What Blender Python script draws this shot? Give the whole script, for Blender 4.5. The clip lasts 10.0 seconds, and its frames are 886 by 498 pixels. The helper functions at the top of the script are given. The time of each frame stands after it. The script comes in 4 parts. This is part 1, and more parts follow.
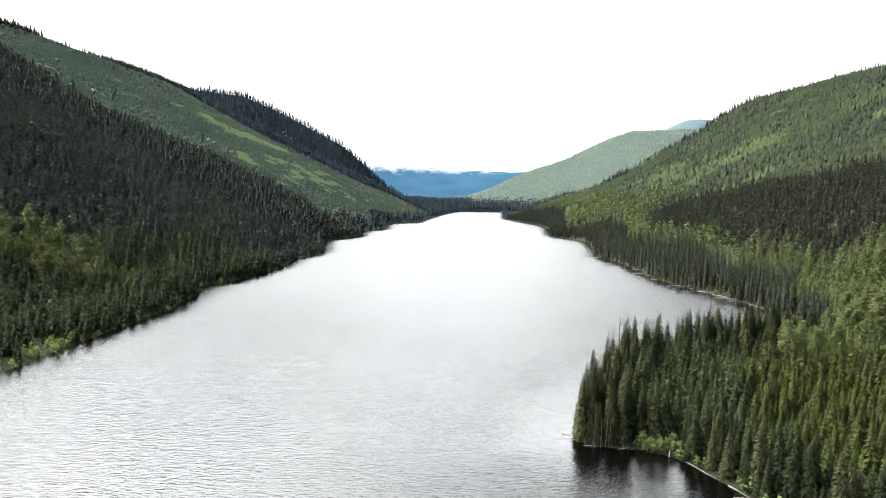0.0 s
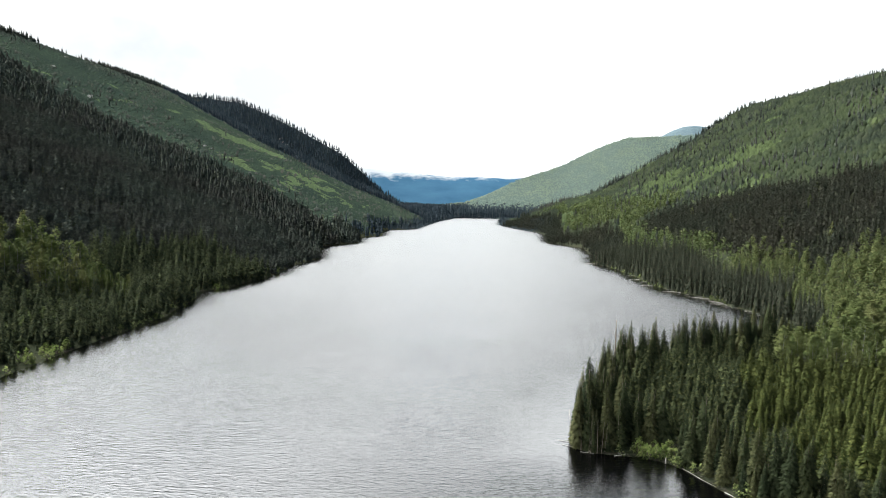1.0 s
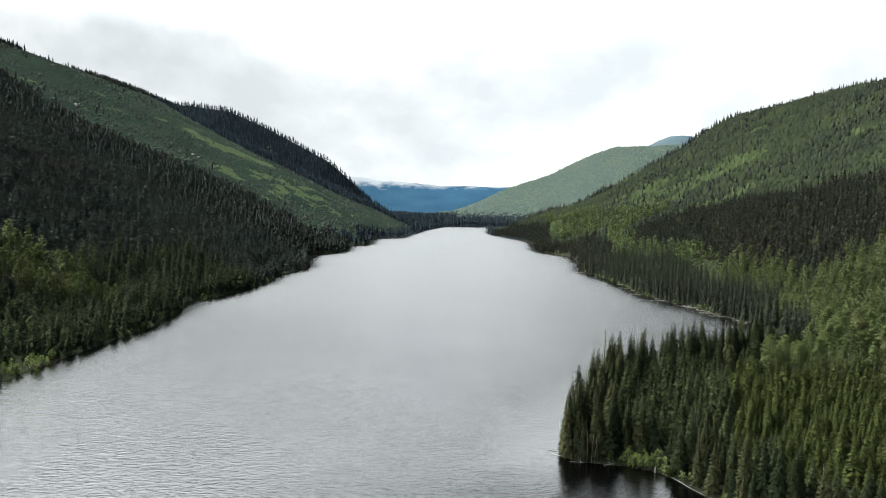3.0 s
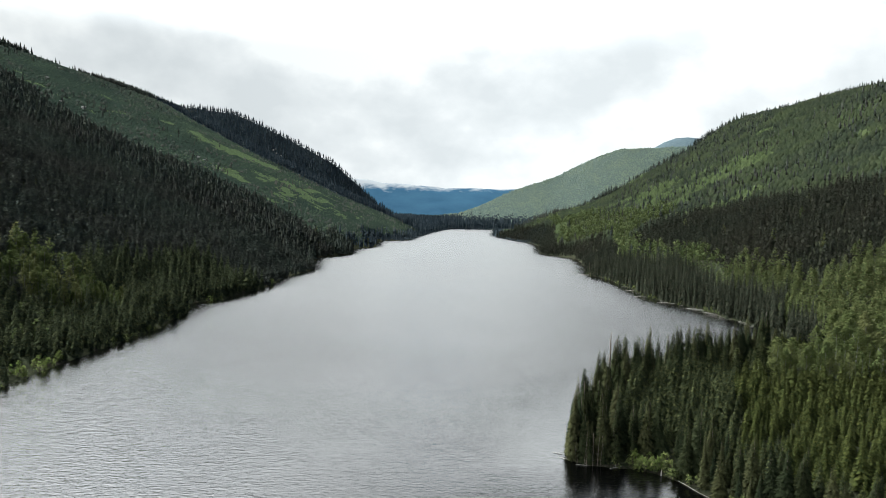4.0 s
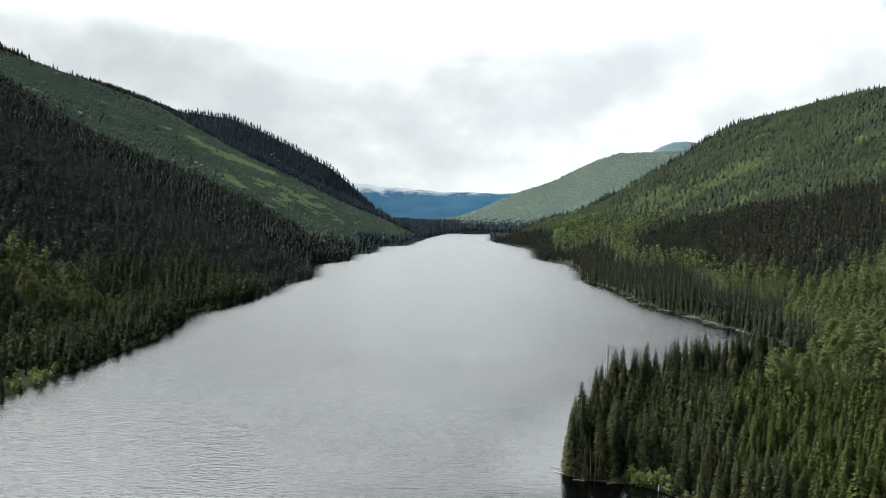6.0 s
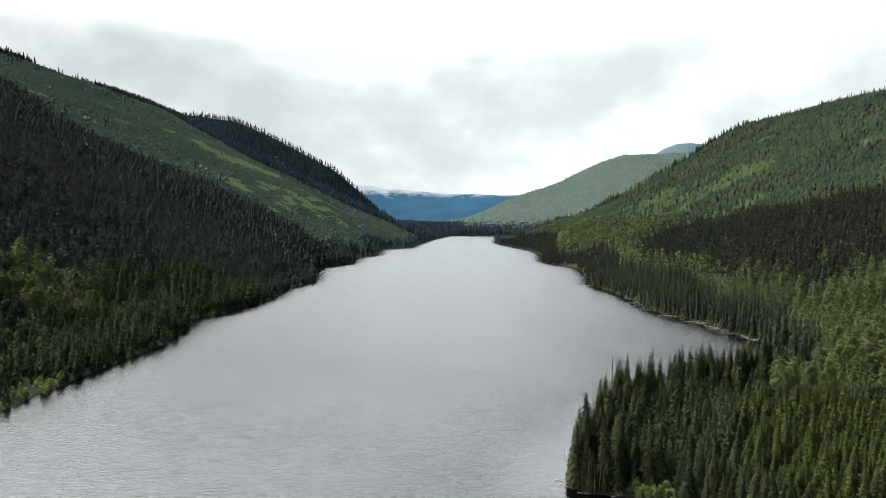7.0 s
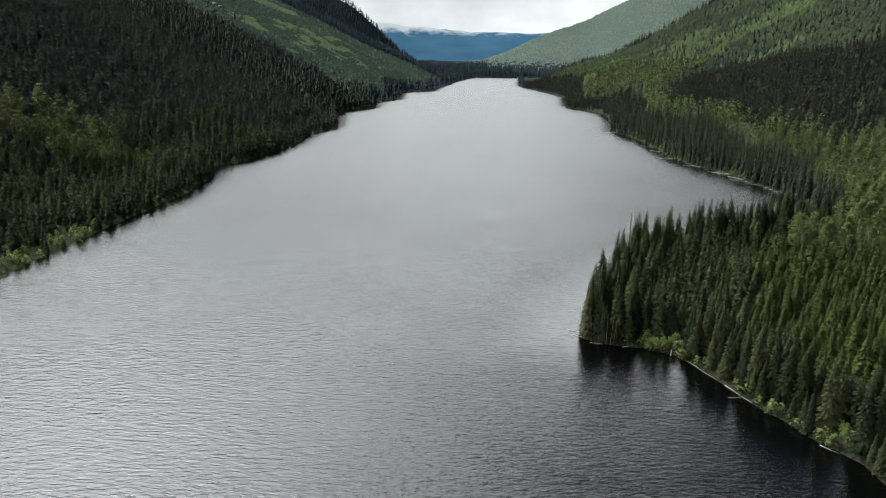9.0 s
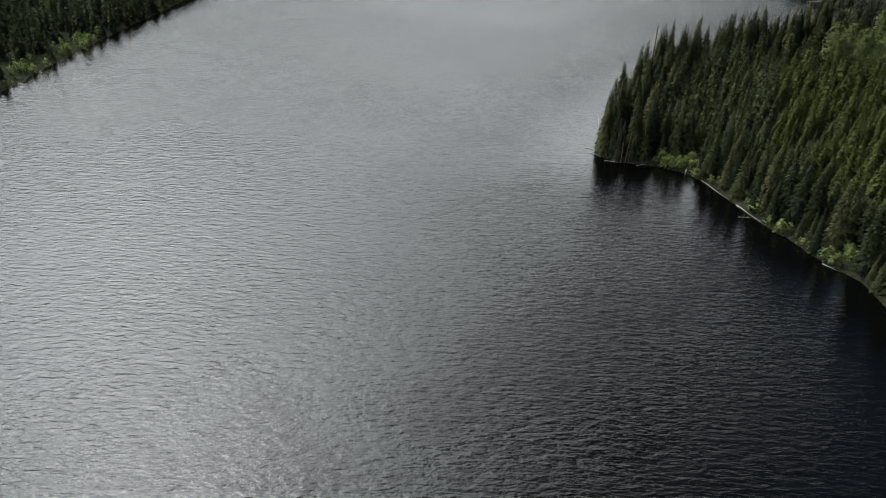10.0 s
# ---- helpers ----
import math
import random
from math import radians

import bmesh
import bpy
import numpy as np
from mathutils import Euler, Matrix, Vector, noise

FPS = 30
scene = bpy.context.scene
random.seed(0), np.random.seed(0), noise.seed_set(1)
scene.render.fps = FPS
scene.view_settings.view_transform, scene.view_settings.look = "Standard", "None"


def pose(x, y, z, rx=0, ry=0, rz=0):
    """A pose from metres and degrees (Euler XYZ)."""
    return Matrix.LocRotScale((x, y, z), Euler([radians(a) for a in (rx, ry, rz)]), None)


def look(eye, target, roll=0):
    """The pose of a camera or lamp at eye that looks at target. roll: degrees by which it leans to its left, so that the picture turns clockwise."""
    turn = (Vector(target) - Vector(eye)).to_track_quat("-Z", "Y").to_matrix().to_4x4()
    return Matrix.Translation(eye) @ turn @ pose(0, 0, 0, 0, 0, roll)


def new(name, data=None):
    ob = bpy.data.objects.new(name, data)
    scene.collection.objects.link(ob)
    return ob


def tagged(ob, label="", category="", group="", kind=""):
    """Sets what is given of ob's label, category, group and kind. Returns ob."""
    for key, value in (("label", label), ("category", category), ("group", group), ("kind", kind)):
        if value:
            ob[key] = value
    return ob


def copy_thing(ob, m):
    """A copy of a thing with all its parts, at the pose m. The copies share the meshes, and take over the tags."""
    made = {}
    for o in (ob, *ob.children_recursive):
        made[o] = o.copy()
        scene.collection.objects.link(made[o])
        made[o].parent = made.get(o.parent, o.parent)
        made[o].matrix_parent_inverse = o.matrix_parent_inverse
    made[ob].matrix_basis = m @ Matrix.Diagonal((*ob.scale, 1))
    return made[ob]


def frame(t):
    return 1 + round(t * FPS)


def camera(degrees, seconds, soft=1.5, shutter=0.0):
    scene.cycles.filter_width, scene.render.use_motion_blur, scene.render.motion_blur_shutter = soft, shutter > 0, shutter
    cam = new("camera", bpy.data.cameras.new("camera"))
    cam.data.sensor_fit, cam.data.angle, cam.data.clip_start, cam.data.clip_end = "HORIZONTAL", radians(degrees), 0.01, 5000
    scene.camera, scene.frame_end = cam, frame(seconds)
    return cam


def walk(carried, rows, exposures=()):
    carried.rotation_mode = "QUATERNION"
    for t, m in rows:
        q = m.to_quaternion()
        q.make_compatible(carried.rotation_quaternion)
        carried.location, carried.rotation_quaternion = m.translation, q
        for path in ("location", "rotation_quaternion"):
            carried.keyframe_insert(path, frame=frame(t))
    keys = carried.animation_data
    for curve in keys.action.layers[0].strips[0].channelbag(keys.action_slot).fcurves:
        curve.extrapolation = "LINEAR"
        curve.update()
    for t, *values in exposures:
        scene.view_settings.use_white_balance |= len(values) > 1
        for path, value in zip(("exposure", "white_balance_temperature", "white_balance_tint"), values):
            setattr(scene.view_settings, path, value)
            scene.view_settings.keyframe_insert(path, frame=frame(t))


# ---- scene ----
cam = camera(63.9, 10.0, soft=0.7)
EXPOSURES = [(0, 1.38, 6500, 10), (0.5, 1.11, 6470, 9), (1, 1.0, 6450, 9), (2.5, 0.74, 6350, 7), (5, 0.5, 6340, 7), (8, 0.5, 6340, 7), (9, 0.40, 6350, 8), (9.5, 0.17, 6350, 8), (10, 0.06, 6350, 8)]
PATH = [
    (0, (0.089, 0.07, 65.919), (-0.018, 2.061, 65.757), 1.3),
    (0.5, (0.101, 0.256, 65.937), (-0.012, 2.247, 65.785), 1.3),
    (1, (0.266, 0.157, 65.955), (0.168, 2.149, 65.811), 1.3),
    (1.5, (0.01, 0.037, 66.011), (-0.032, 2.032, 65.876), 1.3),
    (2, (-0.081, -0.022, 66.114), (-0.13, 1.973, 65.984), 1.4),
    (2.5, (-0.081, -0.113, 66.141), (-0.139, 1.882, 66.017), 1.4),
    (4, (-0.166, -0.143, 66.317), (-0.247, 1.852, 66.204), 1.3),
    (4.5, (-0.146, -0.207, 66.398), (-0.235, 1.788, 66.287), 1.3),
    (5, (-0.058, -0.114, 66.838), (-0.157, 1.881, 66.731), 1.3),
    (5.5, (-0.015, 0.067, 67.847), (-0.089, 2.063, 67.743), 1.3),
    (7, (-0.03, -0.002, 72.341), (-0.117, 1.994, 72.242), 1.2),
    (7.5, (-0.07, 0.0, 73.615), (-0.167, 1.995, 73.519), 1.2),
    (8, (-0.046, -0.126, 74.612), (-0.151, 1.868, 74.495), 1.2),
    (8.5, (-0.027, -0.341, 75.506), (-0.141, 1.639, 75.248), 1.2),
    (9, (0.112, -0.291, 76.321), (-0.021, 1.632, 75.787), 1.4),
    (9.5, (0.318, 0.023, 76.75), (0.176, 1.832, 75.909), 1.7),
    (10, (0.347, 0.25, 77.0), (0.202, 1.967, 75.985), 1.7),
]
walk(cam, [(t, look(e, g, r)) for t, e, g, r in PATH], EXPOSURES)

# ---- light ----
SUN_AZ, SUN_EL = radians(-44), radians(55)
SUN_WAY = Vector((math.sin(SUN_AZ) * math.cos(SUN_EL), math.cos(SUN_AZ) * math.cos(SUN_EL), math.sin(SUN_EL)))
GLOW, RISE = 17.5, 3.25
world = bpy.data.worlds.new("sky")
scene.world = world
world.use_nodes = True


def clouds(nt):
    """Cloud cover over a clear sky: two scales of cloud, with blue gaps where it is thin."""
    n, l = nt.nodes, nt.links
    n.clear()
    out = n.new("ShaderNodeOutputWorld")
    bg = n.new("ShaderNodeBackground")
    sky = n.new("ShaderNodeTexSky")
    sky.sky_type, sky.sun_disc = "NISHITA", False
    sky.sun_elevation, sky.sun_rotation = SUN_EL, SUN_AZ
    tex = n.new("ShaderNodeTexCoord")
    sep = n.new("ShaderNodeSeparateXYZ")
    l.new(tex.outputs["Generated"], sep.inputs[0])

    def mth(op, a, b):
        m = n.new("ShaderNodeMath")
        m.operation = op
        for i, v in enumerate((a, b)):
            if isinstance(v, (int, float)):
                m.inputs[i].default_value = v
            else:
                l.new(v, m.inputs[i])
        return m.outputs[0]

    up = mth("MAXIMUM", sep.outputs[2], 0.0)
    den = mth("ADD", up, 0.40)
    com = n.new("ShaderNodeCombineXYZ")
    com_x, com_y = mth("DIVIDE", sep.outputs[0], den), mth("DIVIDE", sep.outputs[1], den)
    l.new(com_x, com.inputs[0])
    l.new(com_y, com.inputs[1])

    def cloud_noise(scale, detail, shift, rough=0.55, warp=0.3):
        mp = n.new("ShaderNodeMapping")
        mp.inputs["Location"].default_value = shift
        l.new(com.outputs[0], mp.inputs[0])
        t = n.new("ShaderNodeTexNoise")
        t.inputs["Scale"].default_value = scale
        t.inputs["Detail"].default_value = detail
        t.inputs["Roughness"].default_value = rough
        t.inputs["Distortion"].default_value = warp
        l.new(mp.outputs[0], t.inputs["Vector"])
        return t.outputs[0]

    def ramp(v, stops):
        r = n.new("ShaderNodeValToRGB")
        e = r.color_ramp.elements
        while len(e) < len(stops):
            e.new(0.5)
        for q, (p, c) in zip(e, stops):
            q.position, q.color = p, (*c, 1)
        l.new(v, r.inputs[0])
        return r.outputs[0]

    # billows, a little wider than high
    mp = n.new("ShaderNodeMapping")
    mp.inputs["Location"].default_value = CLOUD_SHIFT
    mp.inputs["Scale"].default_value = (1.0, 1.0, 1.5)
    l.new(tex.outputs["Generated"], mp.inputs[0])
    puff = n.new("ShaderNodeTexNoise")
    puff.inputs["Scale"].default_value = 6.2
    puff.inputs["Detail"].default_value = 8
    puff.inputs["Roughness"].default_value = 0.52
    l.new(mp.outputs[0], puff.inputs["Vector"])
    body = ramp(puff.outputs[0], CLOUD_TONES)
    # the cover is thick all round and thins out overhead, towards the right
    ahead = mth("ADD", mth("MULTIPLY", mth("MAXIMUM", com_y, 0.0), 0.38), mth("MULTIPLY", mth("MINIMUM", com_y, 0.0), -0.15))
    thick = mth("SUBTRACT", mth("ADD", ahead, -0.10), mth("MULTIPLY", com_x, 0.35))
    clear = mth("MULTIPLY", mth("MULTIPLY", mth("MAXIMUM", com_x, 0.0), mth("POWER", up, 3.0)), 2.6)
    thick = mth("ADD", mth("SUBTRACT", thick, clear), mth("MULTIPLY", mth("MAXIMUM", mth("SUBTRACT", 0.42, up), 0.0), 0.5))
    thick = mth("ADD", thick, mth("MULTIPLY", mth("SUBTRACT", cloud_noise(2.2, 8, (8.3, 2.2, 0.0)), 0.5), 0.65))
    gap = ramp(thick, ((0.03, (0, 0, 0)), (0.19, (1, 1, 1))))
    # a torn edge with pale blue behind it
    for hx, hz, wx, wz, deep in ((0.19, 0.264, 0.055, 0.013, 0.36), (0.24, 0.277, 0.05, 0.012, 0.36), (-0.066, 0.286, 0.02, 0.008, 0.3)):
        qx, qz = mth("DIVIDE", mth("SUBTRACT", sep.outputs[0], hx), wx), mth("DIVIDE", mth("SUBTRACT", sep.outputs[2], hz), wz)
        tear = mth("POWER", 2.718, mth("MULTIPLY", mth("ADD", mth("MULTIPLY", qx, qx), mth("MULTIPLY", qz, qz)), -1.0))
        wisp = ramp(cloud_noise(9, 5, (1.2, 4.4, 0.0), 0.6, 0.5), ((0.36, (0.35, 0.35, 0.35)), (0.56, (1, 1, 1))))
        tear = mth("MULTIPLY", mth("MULTIPLY", tear, wisp), mth("GREATER_THAN", sep.outputs[1], 0.0))
        gap = mth("MULTIPLY", gap, mth("SUBTRACT", 1.0, mth("MULTIPLY", tear, deep)))
    # thin cloud is brighter overhead and round the veiled sun
    dot = n.new("ShaderNodeVectorMath")
    dot.operation = "DOT_PRODUCT"
    l.new(tex.outputs["Generated"], dot.inputs[0])
    dot.inputs[1].default_value = SUN_WAY
    facing = mth("MAXIMUM", dot.outputs["Value"], 0.0)
    high = mth("MINIMUM", mth("MAXIMUM", mth("DIVIDE", mth("SUBTRACT", up, 0.33), 0.20), 0.0), 1.0)
    rise = n.new("ShaderNodeMapRange")
    rise.interpolation_type = "SMOOTHSTEP"
    rise.inputs["From Min"].default_value, rise.inputs["From Max"].default_value = 0.205, 0.37
    rise.inputs["To Max"].default_value = RISE
    l.new(up, rise.inputs["Value"])
    # the cover is duller on the side away from the sun
    sunward = n.new("ShaderNodeMapRange")
    sunward.inputs["From Min"].default_value, sunward.inputs["From Max"].default_value = -0.2, 0.6
    sunward.inputs["To Min"].default_value, sunward.inputs["To Max"].default_value = 0.15, 1.0
    l.new(dot.outputs["Value"], sunward.inputs["Value"])
    fade = mth("SUBTRACT", 1.0, mth("MULTIPLY", mth("MINIMUM", mth("MAXIMUM", mth("DIVIDE", mth("SUBTRACT", sep.outputs[0], 0.08), 0.42), 0.0), 1.0), 0.6))
    side = mth("ADD", mth("MULTIPLY", mth("MINIMUM", mth("MAXIMUM", com_x, -0.9), 0.12), 0.15), 0.72)
    gain = mth("ADD", mth("ADD", mth("MULTIPLY", mth("MULTIPLY", mth("POWER", facing, 17.0), high), GLOW), mth("MULTIPLY", mth("MULTIPLY", rise.outputs["Result"], sunward.outputs["Result"]), fade)), side)
    lit = n.new("ShaderNodeVectorMath")
    lit.operation = "SCALE"
    l.new(body, lit.inputs[0])
    l.new(gain, lit.inputs["Scale"])
    mul = n.new("ShaderNodeMix")
    mul.data_type, mul.blend_type = "RGBA", "MULTIPLY"
    mul.inputs[0].default_value = 1.0
    l.new(sky.outputs[0], mul.inputs[6])
    mul.inputs[7].default_value = (0.040, 0.039, 0.038, 1)
    mix = n.new("ShaderNodeMix")
    mix.data_type = "RGBA"
    l.new(gap, mix.inputs[0])
    l.new(mul.outputs[2], mix.inputs[6])
    l.new(lit.outputs[0], mix.inputs[7])
    l.new(mix.outputs[2], bg.inputs[0])
    bg.inputs[1].default_value = SKY_STRENGTH
    l.new(bg.outputs[0], out.inputs[0])


CLOUD_SHIFT = (3.1, 5.7, 0.0)
CLOUD_TONES = ((0.37, (0.73, 0.765, 0.785)), (0.48, (0.83, 0.86, 0.875)), (0.58, (0.98, 1.0, 1.0)))
SKY_STRENGTH = 1.05
clouds(world.node_tree)
sun = new("sun", bpy.data.lights.new("sun", "SUN"))
sun.data.energy, sun.data.angle, sun.data.color = 1.15, radians(12), (1.0, 0.96, 0.90)
sun.matrix_world = look(SUN_WAY * 900, (0, 0, 0))


# ---- materials ----
class Nodes:
    def __init__(self, name):
        self.mat = bpy.data.materials.new(name)
        self.mat.use_nodes = True
        self.nt = self.mat.node_tree
        self.bsdf = self.nt.nodes["Principled BSDF"]
        self.geo = self.add("ShaderNodeNewGeometry")

    def add(self, kind):
        return self.nt.nodes.new(kind)

    def link(self, a, b):
        self.nt.links.new(a, b)

    def noise(self, scale, detail=4, rough=0.55, stretch=(1, 1, 1), turn=0, warp=0):
        mp = self.add("ShaderNodeMapping")
        mp.inputs["Scale"].default_value = stretch
        mp.inputs["Rotation"].default_value = (0, 0, turn)
        self.link(self.geo.outputs["Position"], mp.inputs[0])
        t = self.add("ShaderNodeTexNoise")
        t.inputs["Scale"].default_value, t.inputs["Detail"].default_value = scale, detail
        t.inputs["Roughness"].default_value, t.inputs["Distortion"].default_value = rough, warp
        self.link(mp.outputs[0], t.inputs["Vector"])
        return t.outputs[0]

    def ramp(self, v, *stops):
        r = self.add("ShaderNodeValToRGB")
        e = r.color_ramp.elements
        while len(e) < len(stops):
            e.new(0.5)
        for q, (p, c) in zip(e, stops):
            q.position, q.color = p, (*c, 1)
        self.link(v, r.inputs[0])
        return r.outputs[0]

    def mix(self, f, a, b, blend="MIX"):
        m = self.add("ShaderNodeMix")
        m.data_type, m.blend_type = "RGBA", blend
        for i, v in ((0, f), (6, a), (7, b)):
            if isinstance(v, (int, float)):
                m.inputs[i].default_value = v
            elif isinstance(v, tuple):
                m.inputs[i].default_value = (*v, 1)
            else:
                self.link(v, m.inputs[i])
        return m.outputs[2]

    def math(self, op, a, b):
        m = self.add("ShaderNodeMath")
        m.operation = op
        for i, v in enumerate((a, b)):
            if isinstance(v, (int, float)):
                m.inputs[i].default_value = v
            else:
                self.link(v, m.inputs[i])
        return m.outputs[0]

    def finish(self, colour, rough=0.9, bump=None, dist=0.1, strength=1.0, spec=0.3):
        self.link(colour, self.bsdf.inputs["Base Color"])
        self.bsdf.inputs["Roughness"].default_value = rough
        self.bsdf.inputs["Specular IOR Level"].default_value = spec
        if bump is not None:
            b = self.add("ShaderNodeBump")
            b.inputs["Distance"].default_value, b.inputs["Strength"].default_value = dist, strength
            self.link(bump, b.inputs["Height"])
            self.link(b.outputs[0], self.bsdf.inputs["Normal"])
        return self.mat


def foliage(name, dark, mid, light, single=False, patch=None, thin=0.3, streak=(1, 1, 1)):
    """Leaves or needles: each tree or clump has its own tint; fine mottling on top. thin: the light that comes through."""
    m = Nodes(name)
    if single:
        rnd = m.add("ShaderNodeObjectInfo").outputs["Random"]
    else:
        rnd = m.geo.outputs["Random Per Island"]
    tint = m.ramp(rnd, (0.0, dark), (0.55, mid), (1.0, light))
    if patch:
        big = m.ramp(m.noise(0.012, 4, stretch=streak), (0.42, (0, 0, 0)), (0.62, (1, 1, 1)))
        tint = m.mix(big, tint, m.mix(0.6, tint, patch))
    fine = m.ramp(m.noise(1.6, 3), (0.3, (0.6, 0.62, 0.65)), (0.7, (1.35, 1.32, 1.2)))
    colour = m.mix(1.0, tint, fine, "MULTIPLY")
    m.finish(colour, 0.9, spec=0.0)
    if thin:
        back = m.add("ShaderNodeBsdfTranslucent")
        m.link(colour, back.inputs[0])
        both = m.add("ShaderNodeMixShader")
        both.inputs[0].default_value = thin
        m.link(m.bsdf.outputs[0], both.inputs[1])
        m.link(back.outputs[0], both.inputs[2])
        m.link(both.outputs[0], m.nt.nodes["Material Output"].inputs[0])
    return m.mat


def bark(name, a, b):
    m = Nodes(name)
    c = m.ramp(m.noise(2.5, 5, stretch=(3, 3, 0.6)), (0.3, a), (0.7, b))
    return m.finish(c, 0.95, m.noise(9, 4, stretch=(3, 3, 0.5)), 0.03, spec=0.2)


SPRUCE = foliage("spruce_needles", (0.018, 0.024, 0.014), (0.033, 0.039, 0.019), (0.055, 0.057, 0.028), True, thin=0.1)
SPRUCE_MANY = foliage("spruce_needles_far", (0.023, 0.028, 0.016), (0.039, 0.047, 0.023), (0.064, 0.070, 0.030), thin=0.1)
DARK_MANY = foliage("fir_needles_far", (0.038, 0.046, 0.042), (0.048, 0.059, 0.051), (0.067, 0.075, 0.060), patch=(0.057, 0.053, 0.048), thin=0.15)
# right slope: browner and darker needles than DARK_MANY
BROWN_MANY = foliage("brown_spruce_needles", (0.022, 0.024, 0.020), (0.027, 0.031, 0.023), (0.038, 0.039, 0.029), patch=(0.034, 0.031, 0.024), thin=0.15)
BAY_MANY = foliage("bay_spruce_needles", (0.028, 0.033, 0.024), (0.038, 0.042, 0.030), (0.053, 0.055, 0.038), thin=0.15)
# far firs: the blue of the air between is added to the needle colour
HAZY_FIR_MANY = foliage("hazy_fir_needles", (0.021, 0.030, 0.039), (0.034, 0.046, 0.058), (0.052, 0.066, 0.075), thin=0)
MIXED_MANY = foliage("mixed_spruce_needles", (0.034, 0.043, 0.028), (0.058, 0.070, 0.040), (0.094, 0.102, 0.052))
YOUNG_MANY = foliage("young_spruce_needles", (0.025, 0.034, 0.012), (0.043, 0.053, 0.018), (0.068, 0.073, 0.022), patch=(0.045, 0.051, 0.018), thin=0.1)
ASPEN = foliage("aspen_leaves", (0.077, 0.100, 0.040), (0.104, 0.124, 0.047), (0.146, 0.153, 0.069), True, thin=0.4)
ASPEN_MANY = foliage("aspen_leaves_far", (0.052, 0.073, 0.030), (0.077, 0.099, 0.039), (0.114, 0.128, 0.057), thin=0.2)
ASPEN_STAND = foliage("aspen_leaves_stand", (0.069, 0.090, 0.036), (0.095, 0.114, 0.045), (0.134, 0.141, 0.063), thin=0.4)
BIRCH_MANY = foliage("hillside_leaves", (0.017, 0.022, 0.016), (0.022, 0.028, 0.019), (0.031, 0.036, 0.023), patch=(0.039, 0.050, 0.024), thin=0)
SHRUB_MANY = foliage("shrub_leaves", (0.019, 0.027, 0.023), (0.025, 0.035, 0.029), (0.036, 0.049, 0.039), patch=(0.053, 0.074, 0.048), thin=0, streak=(1, 0.3, 1))
FRESH_MANY = foliage("young_birch_leaves", (0.036, 0.049, 0.023), (0.047, 0.063, 0.029), (0.061, 0.077, 0.036), thin=0)
LUSH_MANY = foliage("fern_leaves", (0.062, 0.086, 0.045), (0.076, 0.106, 0.051), (0.095, 0.125, 0.060), thin=0)
# distance haze is mixed into these pale leaf colours
HAZY_MANY = foliage("hazy_hillside_leaves", (0.082, 0.111, 0.098), (0.095, 0.123, 0.106), (0.109, 0.137, 0.110), patch=(0.116, 0.141, 0.099), thin=0)
WILLOW = foliage("willow_leaves", (0.120, 0.168, 0.048), (0.167, 0.212, 0.066), (0.215, 0.246, 0.095), True, thin=0.4)
SHORE_MANY = foliage("bank_leaves", (0.064, 0.083, 0.035), (0.106, 0.133, 0.050), (0.202, 0.216, 0.083))
ROCK = bark("pale_rock", (0.101, 0.101, 0.095), (0.214, 0.208, 0.195))
BARK = bark("spruce_bark", (0.07, 0.055, 0.045), (0.16, 0.13, 0.11))
DEADWOOD = bark("weathered_wood", (0.210, 0.196, 0.175), (0.350, 0.329, 0.294))
DEAD_BARK = bark("dead_bark", (0.088, 0.073, 0.057), (0.226, 0.187, 0.148))
PALE_BARK = bark("aspen_bark", (0.175, 0.180, 0.150), (0.275, 0.270, 0.235))


def earth(name, a, b, c, big=0.02, small=0.35):
    m = Nodes(name)
    base = m.mix(m.ramp(m.noise(big, 5), (0.35, (0, 0, 0)), (0.65, (1, 1, 1))), a, b)
    col = m.mix(m.ramp(m.noise(small, 6, 0.65), (0.45, (0, 0, 0)), (0.72, (1, 1, 1))), base, c)
    return m.finish(col, 0.95, m.noise(small * 2, 6, 0.7), 1.2, spec=0.0)


FLOOR = earth("forest_floor", (0.025, 0.031, 0.019), (0.036, 0.039, 0.024), (0.056, 0.059, 0.033))
# floor under the far firs, tinted with the same blue haze
HAZY_FLOOR = earth("hazy_forest_floor", (0.016, 0.022, 0.027), (0.023, 0.030, 0.034), (0.032, 0.040, 0.040), 0.01, 0.1)
HILL_FLOOR = earth("hillside_floor", (0.026, 0.034, 0.022), (0.033, 0.046, 0.026), (0.043, 0.053, 0.032), 0.012, 0.12)
MEADOW = earth("slope_herbs", (0.018, 0.027, 0.022), (0.027, 0.040, 0.028), (0.030, 0.044, 0.033), 0.012, 0.12)
LUSH_FLOOR = earth("slope_ferns", (0.050, 0.070, 0.035), (0.062, 0.086, 0.042), (0.072, 0.094, 0.049), 0.012, 0.12)
# far ground: haze is put into the base colour, bluer on the high slope
HAZY_SLOPE = earth("hazy_slope", (0.059, 0.079, 0.072), (0.069, 0.090, 0.077), (0.079, 0.098, 0.084), 0.006, 0.06)
HAZY_HIGH_SLOPE = earth("hazy_high_slope", (0.068, 0.098, 0.112), (0.083, 0.112, 0.125), (0.112, 0.143, 0.152), 0.006, 0.06)
BANK = earth("shore_bank", (0.022, 0.026, 0.014), (0.034, 0.032, 0.022), (0.075, 0.070, 0.052), 0.08, 0.9)


